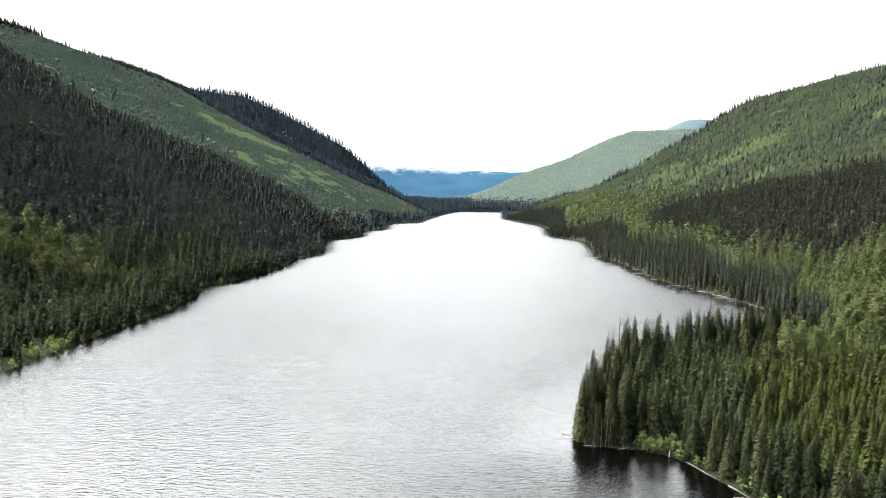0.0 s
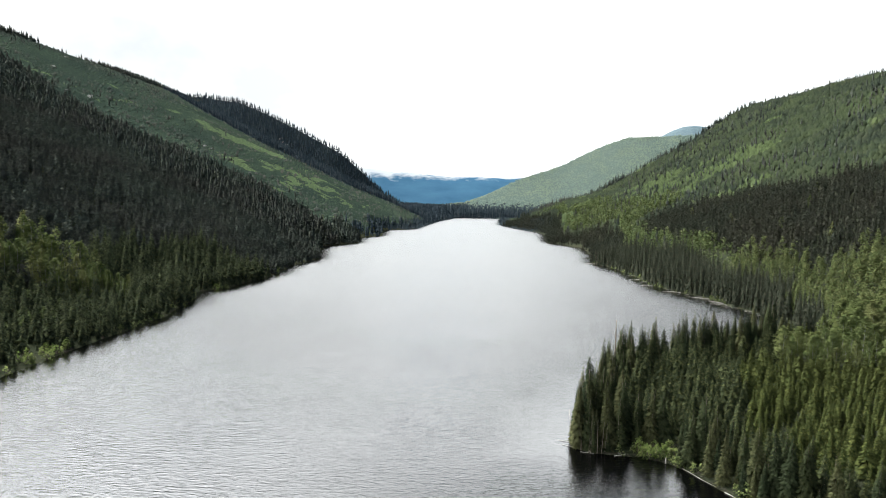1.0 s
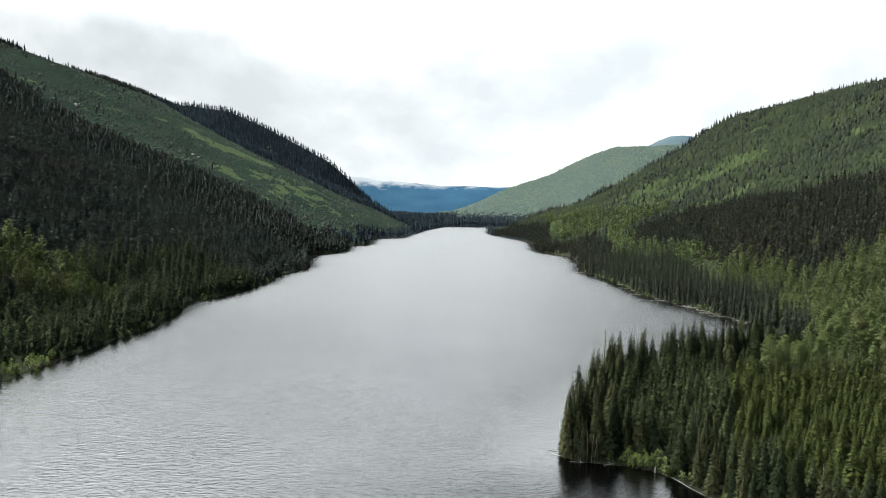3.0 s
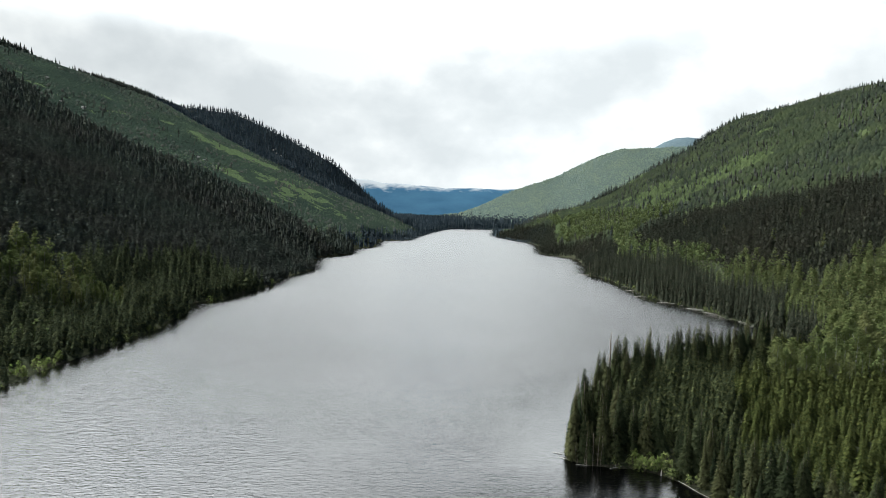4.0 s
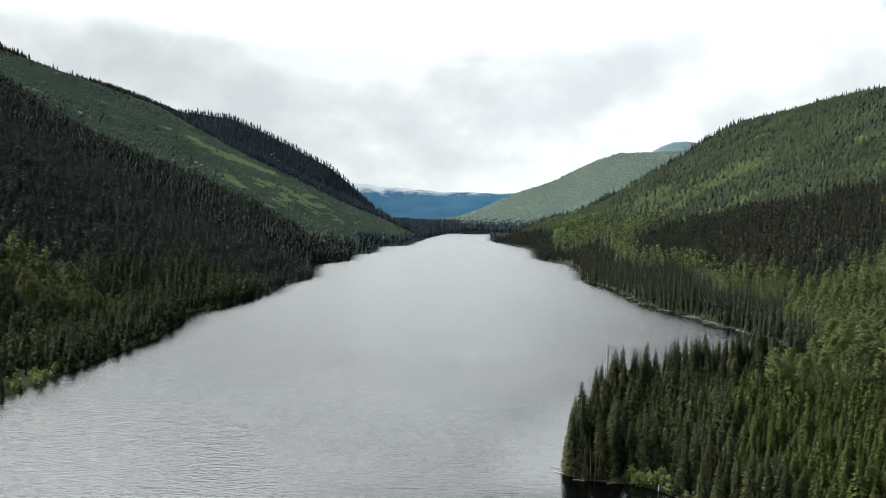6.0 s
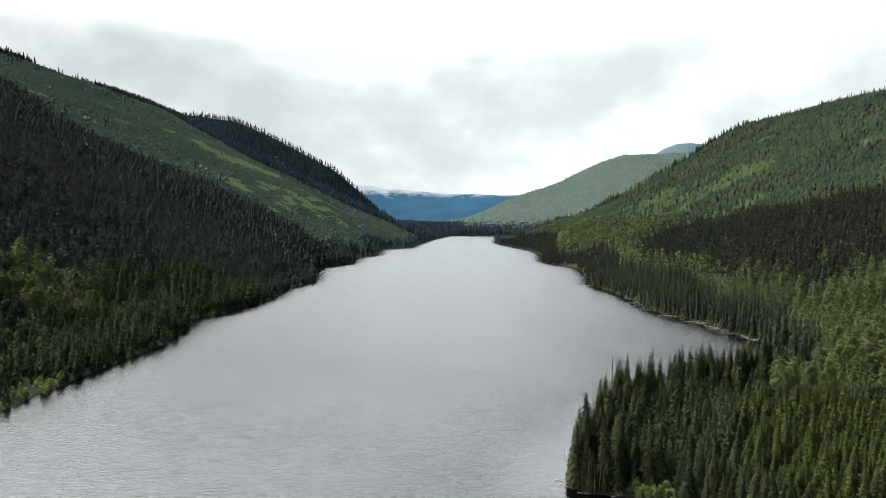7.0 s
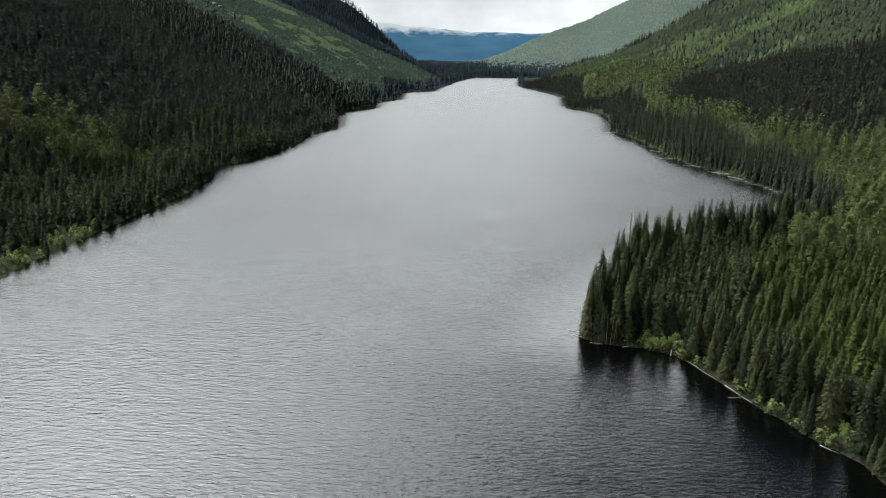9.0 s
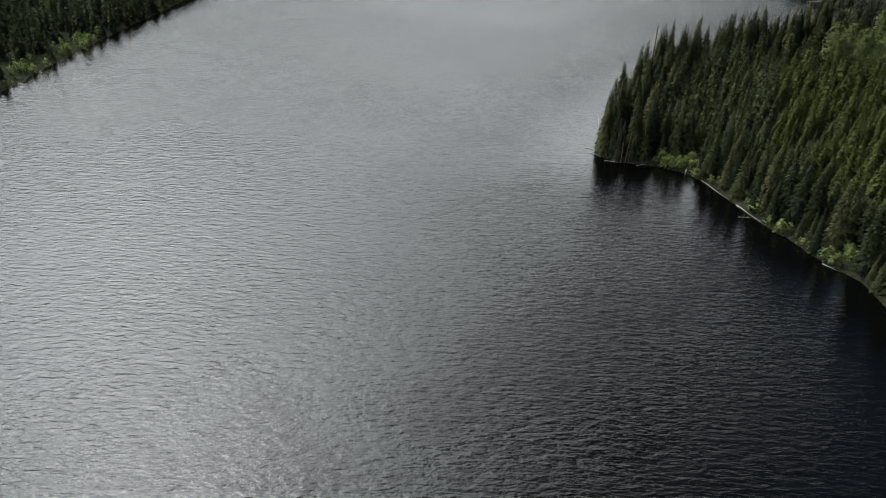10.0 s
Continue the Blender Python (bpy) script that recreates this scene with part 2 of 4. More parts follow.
def lake_surface():
    m = Nodes("lake_water")
    m.bsdf.inputs["Base Color"].default_value = (0.0012, 0.0013, 0.0012, 1)
    m.bsdf.inputs["IOR"].default_value = 1.333
    swell = m.noise(0.38, 2, 0.5, (0.30, 1.0, 1), radians(9), 0.5)
    chop = m.noise(1.1, 3, 0.5, (0.36, 1.0, 1), radians(-7), 0.4)
    ripple = m.noise(2.4, 3, 0.6, (0.5, 1.0, 1), radians(12), 0.4)
    gust = m.ramp(m.noise(0.012, 3), (0.3, (0.65, 0.65, 0.65)), (0.7, (1.1, 1.1, 1.1)))
    height = m.math("ADD", m.math("MULTIPLY", swell, 0.20), m.math("ADD", m.math("MULTIPLY", chop, 0.56), m.math("MULTIPLY", ripple, 0.24)))
    b = m.add("ShaderNodeBump")
    b.inputs["Distance"].default_value = WAVE
    lee = m.add("ShaderNodeAttribute")
    lee.attribute_name = "open_water"
    m.link(m.math("MULTIPLY", gust, lee.outputs["Fac"]), b.inputs["Strength"])
    m.link(height, b.inputs["Height"])
    m.link(b.outputs[0], m.bsdf.inputs["Normal"])
    # far out, wind roughens the open lake more than the sheltered near part
    place = m.add("ShaderNodeSeparateXYZ")
    m.link(m.geo.outputs["Position"], place.inputs[0])
    grow = m.add("ShaderNodeMapRange")
    grow.interpolation_type = "SMOOTHSTEP"
    grow.inputs["From Min"].default_value, grow.inputs["From Max"].default_value = 110.0, 520.0
    m.link(place.outputs[1], grow.inputs["Value"])
    far = grow.outputs["Result"]
    m.link(m.math("ADD", m.math("MULTIPLY", m.math("MULTIPLY", far, m.math("MAXIMUM", m.math("SUBTRACT", lee.outputs["Fac"], 0.3), 0.0)), 0.34), 0.03), m.bsdf.inputs["Roughness"])
    return m.mat


WAVE = 0.46
WATER = lake_surface()


def haze_blue():
    """Far range: haze is painted as blue and glow, low cloud over its top."""
    m = Nodes("haze_glow_mountain")
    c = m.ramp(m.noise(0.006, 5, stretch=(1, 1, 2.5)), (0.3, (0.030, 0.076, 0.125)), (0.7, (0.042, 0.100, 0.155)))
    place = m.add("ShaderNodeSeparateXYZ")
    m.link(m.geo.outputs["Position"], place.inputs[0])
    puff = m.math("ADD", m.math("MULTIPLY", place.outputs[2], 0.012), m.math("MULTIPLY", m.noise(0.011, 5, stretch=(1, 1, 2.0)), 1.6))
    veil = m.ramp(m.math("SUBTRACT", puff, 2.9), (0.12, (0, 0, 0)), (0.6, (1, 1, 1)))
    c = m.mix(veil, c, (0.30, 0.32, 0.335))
    # emission stands in for light scattered by the air in front
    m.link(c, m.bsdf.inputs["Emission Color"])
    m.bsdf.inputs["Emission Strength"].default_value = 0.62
    return m.finish(m.mix(0.4, c, (0.0, 0.0, 0.0)), 1.0, spec=0.0)


HAZE_BLUE = haze_blue()

# ---- the shape of the land ----
LEFT = [(-900, -160), (-200, -145), (120, -158), (216, -164), (283, -165), (361, -163), (388, -168), (415, -170), (457, -186), (481, -173),
        (527, -168), (578, -164), (632, -172), (731, -164), (897, -201), (991, -168), (1112, -188), (1184, -160), (1381, -186), (1465, -129),
        (1583, -130), (1894, -120), (2372, -80)]
RIGHT = [(2410, 78), (1808, 54), (1435, 125), (1355, 128), (1112, 106), (1010, 148), (880, 140), (758, 121), (732, 131), (655, 140), (574, 139),
         (529, 149), (500, 162), (465, 163), (433, 171), (402, 176)]
POINT = [(374, 168), (345, 142), (310, 112), (288, 78), (262, 52), (230, 37), (205, 29), (188, 26), (184, 31), (183, 43), (179, 50), (170, 55), (153, 62),
         (140, 68), (128, 75), (118, 76), (60, 86), (-200, 110), (-900, 120)]
LAKE = np.array([(x, y) for y, x in LEFT + RIGHT + POINT], float)


def soft_noise(x, y, size, seed):
    """Smooth value noise from -1 to 1."""
    rng = np.random.default_rng(seed)
    g = rng.uniform(-1, 1, (64, 64))
    u, v = x / size, y / size
    i, j = np.floor(u).astype(int), np.floor(v).astype(int)
    f, h = u - i, v - j
    f, h = f * f * (3 - 2 * f), h * h * (3 - 2 * h)
    a, b = g[i % 64, j % 64], g[(i + 1) % 64, j % 64]
    c, d = g[i % 64, (j + 1) % 64], g[(i + 1) % 64, (j + 1) % 64]
    return (a * (1 - f) + b * f) * (1 - h) + (c * (1 - f) + d * f) * h


def inland(x, y):
    """Metres from the lake's edge: above 0 on land, below 0 in the water."""
    best = np.full(x.shape, 1e18)
    inside = np.zeros(x.shape, bool)
    for (ax, ay), (bx, by) in zip(LAKE, np.roll(LAKE, -1, 0)):
        dx, dy = bx - ax, by - ay
        t = np.clip(((x - ax) * dx + (y - ay) * dy) / (dx * dx + dy * dy), 0, 1)
        best = np.minimum(best, (x - ax - t * dx) ** 2 + (y - ay - t * dy) ** 2)
        if dy:
            inside ^= ((ay > y) != (by > y)) & (x < ax + (y - ay) / dy * dx)
    d = np.sqrt(best) * np.where(inside, -1, 1)
    grow = np.clip((np.abs(y) - 60) / 500, 0.45, 1.7)
    return d + grow * (1.6 * soft_noise(x, y, 14, 1) + 1.0 * soft_noise(x, y, 5, 2))


def smin(a, b, k):
    h = np.clip(0.5 + 0.5 * (b - a) / k, 0, 1)
    return b * (1 - h) + a * h - k * h * (1 - h)


def smax(a, b, k):
    return -smin(-a, -b, k)


def line(v, *pts):
    return np.interp(v, [p[0] for p in pts], [p[1] for p in pts])


def left_foot(y):
    return line(y, (-900, -190), (200, -215), (420, -205), (600, -178), (1250, -175), (1510, -140), (2000, -150), (2300, -190), (2400, -190), (3000, -100))


def right_foot(y):
    return line(y, (-900, 200), (300, 235), (430, 215), (555, 170), (742, 138), (1125, 116), (1680, 66), (2400, 85))


def land(x, y):
    """The ground's height."""
    d = inland(x, y)
    rough = 6 * soft_noise(x, y, 170, 3) + 3 * soft_noise(x, y, 60, 4)
    low = np.where(d < 0, np.maximum(d * 0.3, -7), 0.35 * np.minimum(d, 3) + 0.05 * np.clip(d - 3, 0, 40)) - 0.05
    # left side of the valley, one long slope with a level crest
    a = np.maximum(left_foot(y) - x, 0)
    left = smin(0.47 * a, 391 + 0.05 * (a - 800) + rough, 60)
    left = left - np.maximum(y - 2350, 0) * 0.5
    left = left + 9 * np.exp(-((x + 1035) / 60) ** 2 - ((y - 1430) / 95) ** 2)
    # the spur that closes it
    spur = line(x, (-1500, 395), (-1000, 370), (-909, 377), (-784, 361), (-683, 319), (-582, 269), (-458, 206), (-383, 143), (-313, 78), (-224, 28), (-120, 4))
    spur = spur - 0.55 * np.abs(y - 2300) + 0.5 * rough
    left = smax(left, spur, 10)
    # right side, which ends in a shoulder
    b = np.maximum(x - right_foot(y), 0)
    right = line(b, (0, 0), (110, 50), (200, 81), (290, 127), (376, 178), (453, 228), (491, 253), (535, 277), (610, 296), (700, 306), (1800, 380)) + rough * np.clip(b / 200, 0, 1)
    right = right - np.maximum(y - 1720, 0) * 0.55
    # hills beyond the lake's end
    pale = line(x, (-500, 20), (-250, 16), (-58, 45), (44, 88), (130, 128), (243, 172), (376, 222), (480, 275), (556, 308), (655, 343), (800, 350), (1500, 420)) + 0.8 * rough
    pale = pale - 0.36 * np.abs(y - 3200)
    back = line(x, (550, 0), (700, 330), (900, 390), (1040, 440), (1120, 487), (1200, 514), (1260, 514), (1400, 500), (2200, 560)) - 0.4 * np.abs(y - 4250)
    end = np.clip((y - 2420) * 0.08, 0, 22)
    # hills behind the start
    rear = np.clip((-500 - y) * 0.4, 0, 160)
    top = np.maximum.reduce([left, right, pale, back, end, rear])
    rise = np.clip(d / 25, 0, 1)
    return low + np.maximum(top, 0) * rise + np.where(d > 6, 0.5 * soft_noise(x, y, 9, 6), 0)


def mesh_from(name, verts, faces, materials, index=None, smooth=False, normals=None):
    me = bpy.data.meshes.new(name)
    verts, faces = np.asarray(verts, np.float32), np.asarray(faces, np.int32)
    k = faces.shape[1]
    me.vertices.add(len(verts))
    me.vertices.foreach_set("co", verts.ravel())
    me.loops.add(faces.size)
    me.loops.foreach_set("vertex_index", faces.ravel())
    me.polygons.add(len(faces))
    me.polygons.foreach_set("loop_start", np.arange(0, faces.size, k, dtype=np.int32))
    if index is not None:
        me.polygons.foreach_set("material_index", np.asarray(index, np.int32))
    me.polygons.foreach_set("use_smooth", np.full(len(faces), smooth))
    for m in materials:
        me.materials.append(m)
    me.update(calc_edges=True)
    if normals is not None:
        flat = np.ascontiguousarray(normals, np.float32).ravel()
        me.attributes.new("custom_normal", "FLOAT_VECTOR", "POINT").data.foreach_set("vector", flat)
    return me


def steps(*spans):
    out = [spans[0][0]]
    for a, b, s in spans:
        out += list(np.arange(a + s, b + s * 0.5, s))
    return np.array(out)


def sheet(xs, ys, height):
    X, Y = np.meshgrid(xs, ys)
    Z = height(X, Y)
    v = np.stack([X, Y, Z], -1).reshape(-1, 3)
    w, h = len(xs), len(ys)
    i = (np.arange(h - 1)[:, None] * w + np.arange(w - 1)[None]).ravel()
    return v, np.stack([i, i + 1, i + w + 1, i + w], 1)


# vegetation by place: 0 dark conifers, 1 aspen, 2 open shrubs, 3 mixed leaves, 4 far leaves paled with haze, 5 young
# spruce
def cover(x, y):
    d, wob = inland(x, y), 18 * soft_noise(x, y, 70, 11) + 9 * soft_noise(x, y, 25, 12)
    c = np.zeros(x.shape, int)
    left = x < -60
    low_edge = line(x, (-731, 1050), (-680, 1046), (-583, 955), (-458, 970), (-398, 1035), (-324, 1053), (-228, 1012), (-173, 986))
    top_edge = line(x, (-921, 2010), (-708, 1850), (-553, 1770), (-488, 1800), (-333, 1810), (-229, 2000))
    c[left & (y + wob > low_edge) & (y + wob < top_edge) & (d > 22 + wob)] = 2
    c[left & (y + wob > top_edge) & (y < 3000)] = 0
    right = (x > 60) & ~left
    up = x - right_foot(y)
    c[right & (y > 370) & (up + 0.8 * wob > line(y, (300, 270), (600, 250), (690, 232), (750, 209), (850, 195), (880, 130), (900, 70), (960, 20)))] = 3
    c[right & (y > 345) & (y < 2350) & (d + 0.3 * wob < 27)] = 0
    c[right & (y > 870) & (y < 1650) & (d + wob > 40) & (up + 1.5 * wob < line(y, (870, 50), (1000, 150), (1300, 130), (1650, 50)))] = 1
    c[right & (y > 480) & (y < 900) & (np.abs(d + 0.4 * wob - line(y, (480, 56), (560, 52), (700, 50), (960, 40))) < 13)] = 1
    c[right & (y + wob > 255) & (y < 490) & (x - 0.6 * wob > 138 + 0.3 * (y - 260)) & (x + wob < 330)] = 1
    c[(y > 2600) & (x > -40)] = 4
    c[(y > 2880) & (x > -260)] = 4
    c[(y > 2400) & (x > 60)] = 4
    pen = (x > 20) & (y < 345) & (c != 1)
    c[pen & (x - 0.45 * (y - 150) + wob > 54) & (y + 0.6 * wob > 150)] = 5
    c[(np.hypot((x - 132) / 26, (y + 0.6 * wob - 294) / 20) < 1) & (soft_noise(x, y, 9, 64) > -0.25)] = 1
    c[left & (y < 350 + wob) & (y > 150) & (d + wob > 24) & (d + wob < 130)] = 5
    c[left & (np.hypot((x + 240) / 44, (y + 0.4 * wob - 386) / 28) < 1) & (d > 24) & (soft_noise(x, y, 7, 63) > -0.3)] = 1
    return c


def lush(x, y):
    """Bright fern patches, in streaks along the open slope."""
    spots = 0.5 * soft_noise(x, y * 0.3, 18, 71) + 0.35 * soft_noise(x, y * 0.5, 6, 72)
    for px, py, wx, wy in ((-575, 1480, 60, 60), (-512, 1520, 45, 90), (-412, 1245, 22, 50), (-330, 1420, 60, 160), (-470, 1600, 30, 90)):
        spots = spots + 0.75 * np.exp(-((x - px) / wx) ** 2 - ((y - py) / wy) ** 2)
    return spots > 0.52


def fresh(x, y):
    """Stands of young birch in brighter leaf on the hillside."""
    spots = 0.5 * soft_noise(x, y, 40, 73) + 0.3 * soft_noise(x, y, 13, 74)
    for px, py, wx, wy in ((320, 1260, 70, 120), (235, 1090, 70, 100), (410, 1165, 45, 80), (170, 1350, 70, 200), (300, 900, 60, 60)):
        spots = spots + 0.8 * np.exp(-((x - px) / wx) ** 2 - ((y - py) / wy) ** 2)
    return spots > 0.5


xs = steps((-2600, -1200, 70), (-1200, -260, 18), (-260, -120, 4), (-120, 20, 10), (20, 200, 3), (200, 900, 16), (900, 2600, 70))
ys = steps((-1500, 0, 100), (0, 90, 10), (90, 450, 3.5), (450, 1300, 9), (1300, 2500, 16), (2500, 4600, 50))
v, f = sheet(xs, ys, land)
mid = v[f].mean(1)
di, cv = inland(mid[:, 0], mid[:, 1]), cover(mid[:, 0], mid[:, 1])
slot = np.where(np.isin(cv, (2, 3)), 1, 0)
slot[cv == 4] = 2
slot[cv == 3] = 6
slot[(cv == 2) & lush(mid[:, 0], mid[:, 1])] = 7
slot[(di < 1.0) & (mid[:, 1] < 1500)] = 3
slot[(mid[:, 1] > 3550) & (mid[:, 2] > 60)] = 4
slot[(mid[:, 1] > 2600) & (mid[:, 2] < 45)] = 0
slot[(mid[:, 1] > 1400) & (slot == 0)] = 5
ground = new("ground", mesh_from("ground", v, f, [FLOOR, MEADOW, HAZY_SLOPE, BANK, HAZY_HIGH_SLOPE, HAZY_FLOOR, HILL_FLOOR, LUSH_FLOOR], slot, True))
tagged(ground, "forested valley floor and mountain slopes round a lake", "ground", kind="structure")

wv, wf = sheet(np.linspace(-420, 420, 141), steps((-1400, 0, 100), (0, 600, 5), (600, 900, 10), (900, 2700, 20)), lambda X, Y: X * 0)
water = tagged(new("water", mesh_from("water", wv, wf, [WATER], smooth=True)), "dark lake water with small wind ripples under a white sky", "lake", kind="structure")
# waves grow with the distance from the sheltering shore
fetch = np.clip(-inland(wv[:, 0], wv[:, 1]) / line(wv[:, 1], (210, 28), (320, 17)), 0, 1)
water.data.attributes.new("open_water", "FLOAT", "POINT").data.foreach_set("value", (0.3 * (1 - fetch) + fetch).astype(np.float32))

bx = np.linspace(-2200, 2200, 120)
by = np.linspace(4430, 4900, 9)


def range_height(X, Y):
    top = line(X, (-2200, 330), (-800, 262), (-600, 240), (-200, 212), (200, 214), (600, 220), (2200, 350)) + 5 * soft_noise(X, Y, 90, 21) + 4 * soft_noise(X, Y, 30, 22)
    return top * np.clip((Y - 4480) / 330, 0, 1) ** 0.7 - 4


bv, bf = sheet(bx, by, range_height)
tagged(new("backdrop", mesh_from("backdrop", bv, bf, [HAZE_BLUE], smooth=True)), "distant mountains tinted and glowing haze blue, with low cloud painted on top", "mountain", kind="structure")


# ---- trees ----
rng = np.random.default_rng(7)


def unit(v):
    return v / np.maximum(np.linalg.norm(v, axis=-1, keepdims=True), 1e-9)


def finished(V, F, N):
    """A plant's points, faces and soft normals, with every face turned the way its normals point."""
    V, F, N = np.array(V, float), np.array(F), unit(np.array(N, float))
    g = np.cross(V[F[:, 1]] - V[F[:, 0]], V[F[:, 2]] - V[F[:, 0]])
    back = (g * N[F].mean(1)).sum(1) < 0
    F[back] = F[back][:, ::-1]
    return V, F, N


def cone_soft(V, rise=0.4):
    """Normals of the cone that a conifer's boughs fill."""
    V = np.array(V, float)
    r = np.hypot(V[:, 0], V[:, 1])
    N = np.stack([V[:, 0], V[:, 1], rise * r + 1e-4], 1)
    return unit(N)


def ball_soft(V, centre=0.35, up=0.3):
    """Normals of the rounded crown that leaves fill."""
    N = unit(np.array(V, float) - (0, 0, centre))
    N[:, 2] += up
    return N


def tiered_tree(r, n, tiers, slim=0.15, ragged=0.25):
    """A unit-high conifer of stacked, drooping, uneven skirts, in one piece."""
    V, F = [], []
    z0 = 0.05
    for k in range(tiers):
        a = k / tiers
        low, rad = z0 + (1 - z0) * a * 0.96, slim * (1 - a) ** 0.85 + 0.012
        for ring in (0, 1):
            rr = rad if ring == 0 else rad * 0.55
            zz = low if ring == 0 else low + (1 - z0) / tiers * 0.45
            th = np.arange(n) * 2 * np.pi / n + r.uniform(0, 6.28)
            q = rr * (1 + r.uniform(-ragged, ragged, n))
            V.append(np.stack([q * np.cos(th), q * np.sin(th), zz + r.uniform(-0.02, 0.02, n)], 1))
    V.append(np.array([[r.uniform(-0.01, 0.01), r.uniform(-0.01, 0.01), 1.0]]))
    rings = 2 * tiers
    for i in range(rings - 1):
        for j in range(n):
            a, b = i * n + j, i * n + (j + 1) % n
            F += [(a, b, b + n), (a, b + n, a + n)]
    last = (rings - 1) * n
    for j in range(n):
        F.append((last + j, last + (j + 1) % n, rings * n))
    V = np.concatenate(V)
    return finished(V, F, cone_soft(V, 0.3))


def bough_tree(r, whorls, per, slim=0.14, bare=0.04, gaps=0.06, hang=1.0, fine=0.06, slack=0.32, rise=0.65):
    """A unit-high conifer: whorls of drooping, roof-shaped sprays that overlap like shingles, under a thin leader."""
    V, F, tilt = [], [], []
    bend = np.cumsum(r.normal(0, 0.0025, (whorls + 1, 2)), 0)
    for i in range(whorls):
        a = i / whorls
        z0 = bare + (0.985 - bare) * a ** 0.94
        reach = slim * (1 - a) ** 0.84 * min(1, 0.7 + 3 * a) * r.uniform(0.78, 1.16) + 0.007
        for j in range(per):
            if r.random() < gaps:
                continue
            th = (j + 0.5 * (i % 2)) * 2 * np.pi / per + r.normal(0, 0.25)
            L = reach * r.uniform(0.68, 1.2)
            z = z0 + r.normal(0, 0.45) / whorls * (1 - a)
            w = L * np.pi / per * r.uniform(0.55, 0.95)
            sag = (0.78 - 0.5 * a) * hang * r.uniform(0.7, 1.25)
            ox, oy = bend[i]

            def at(out, side, drop):
                c, q = np.cos(th), np.sin(th)
                return (ox + c * out * L - q * side, oy + q * out * L + c * side, z - sag * L * drop)

            k = len(V)
            lift = r.normal(0, 0.12)
            V += [at(fine, 0, fine - 0.31 + lift), at(0.62, w, 0.78 + lift), at(1.0, 0, 0.95 + lift), at(0.62, -w, 0.78 + lift)]
            F += [(k, k + 1, k + 2), (k, k + 2, k + 3)]
            tilt += [r.normal(0, slack, 3)] * 4
    ox, oy = bend[-1]
    k = len(V)
    V += [(ox + 0.007 * np.cos(q), oy + 0.007 * np.sin(q), 0.93) for q in (0, 2.1, 4.2)] + [(ox, oy, 1.0)]
    F += [(k, k + 1, k + 3), (k + 1, k + 2, k + 3), (k + 2, k, k + 3)]
    return finished(V, F, cone_soft(V, rise) + np.array(tilt + [np.zeros(3)] * 4))


def leafy_dome(r, n, lump=0.4, up=0.6):
    """A unit-high, lumpy dome of leaves that sits on the ground, in one piece."""
    V, F = [], []
    for z, rad in ((-0.06, 0.43), (0.56, 0.34)):
        th = np.arange(n) * 2 * np.pi / n + (z > 0) * np.pi / n + r.normal(0, 0.2, n)
        q = rad * (1 + r.uniform(-lump, lump, n))
        V += [(q[j] * np.cos(th[j]), q[j] * np.sin(th[j]), z + (z > 0) * r.uniform(-0.16, 0.16)) for j in range(n)]
    V.append((r.normal(0, 0.08), r.normal(0, 0.08), 1))
    for j in range(n):
        k = (j + 1) % n
        F += [(j, k, n + j), (k, n + k, n + j), (n + j, n + k, 2 * n)]
    return finished(V, F, ball_soft(V, 0.0, up))


def leaf_cloud(r, clumps, leaf=0.05, tall=1.0, point=0.7, low=0.12):
    """A unit-high leaf crown: lobes of small leaf sprays round a few limbs."""
    V, F = [], []
    lobes = r.uniform(0, 6.28, 5)
    for _ in range(clumps):
        a = r.random() ** 0.8
        th = r.uniform(0, 6.28)
        lobe = 0.75 + 0.35 * np.cos(3 * (th - lobes[int(a * 4.99)]))
        rad = 0.26 * np.sin(np.pi * (0.08 + 0.92 * a) ** point) ** 0.8 / tall * lobe * r.uniform(0.6, 1.1)
        c = np.array([rad * np.cos(th), rad * np.sin(th), low + (1 - low) * a + r.normal(0, 0.02)])
        out = unit(c - (0, 0, 0.4)) + (0, 0, 0.35)
        for _ in range(3):
            p = c + r.normal(0, leaf * 0.8, 3)
            n = unit(out + r.normal(0, 0.45, 3))
            u = unit(np.cross(n, r.normal(0, 1, 3)))
            w = np.cross(n, u)
            k = len(V)
            V += [p - u * leaf, p + w * leaf * 0.6, p + u * leaf, p - w * leaf * 0.6]
            F += [(k, k + 1, k + 2), (k, k + 2, k + 3)]
    return finished(V, F, ball_soft(V, 0.4, 0.35))


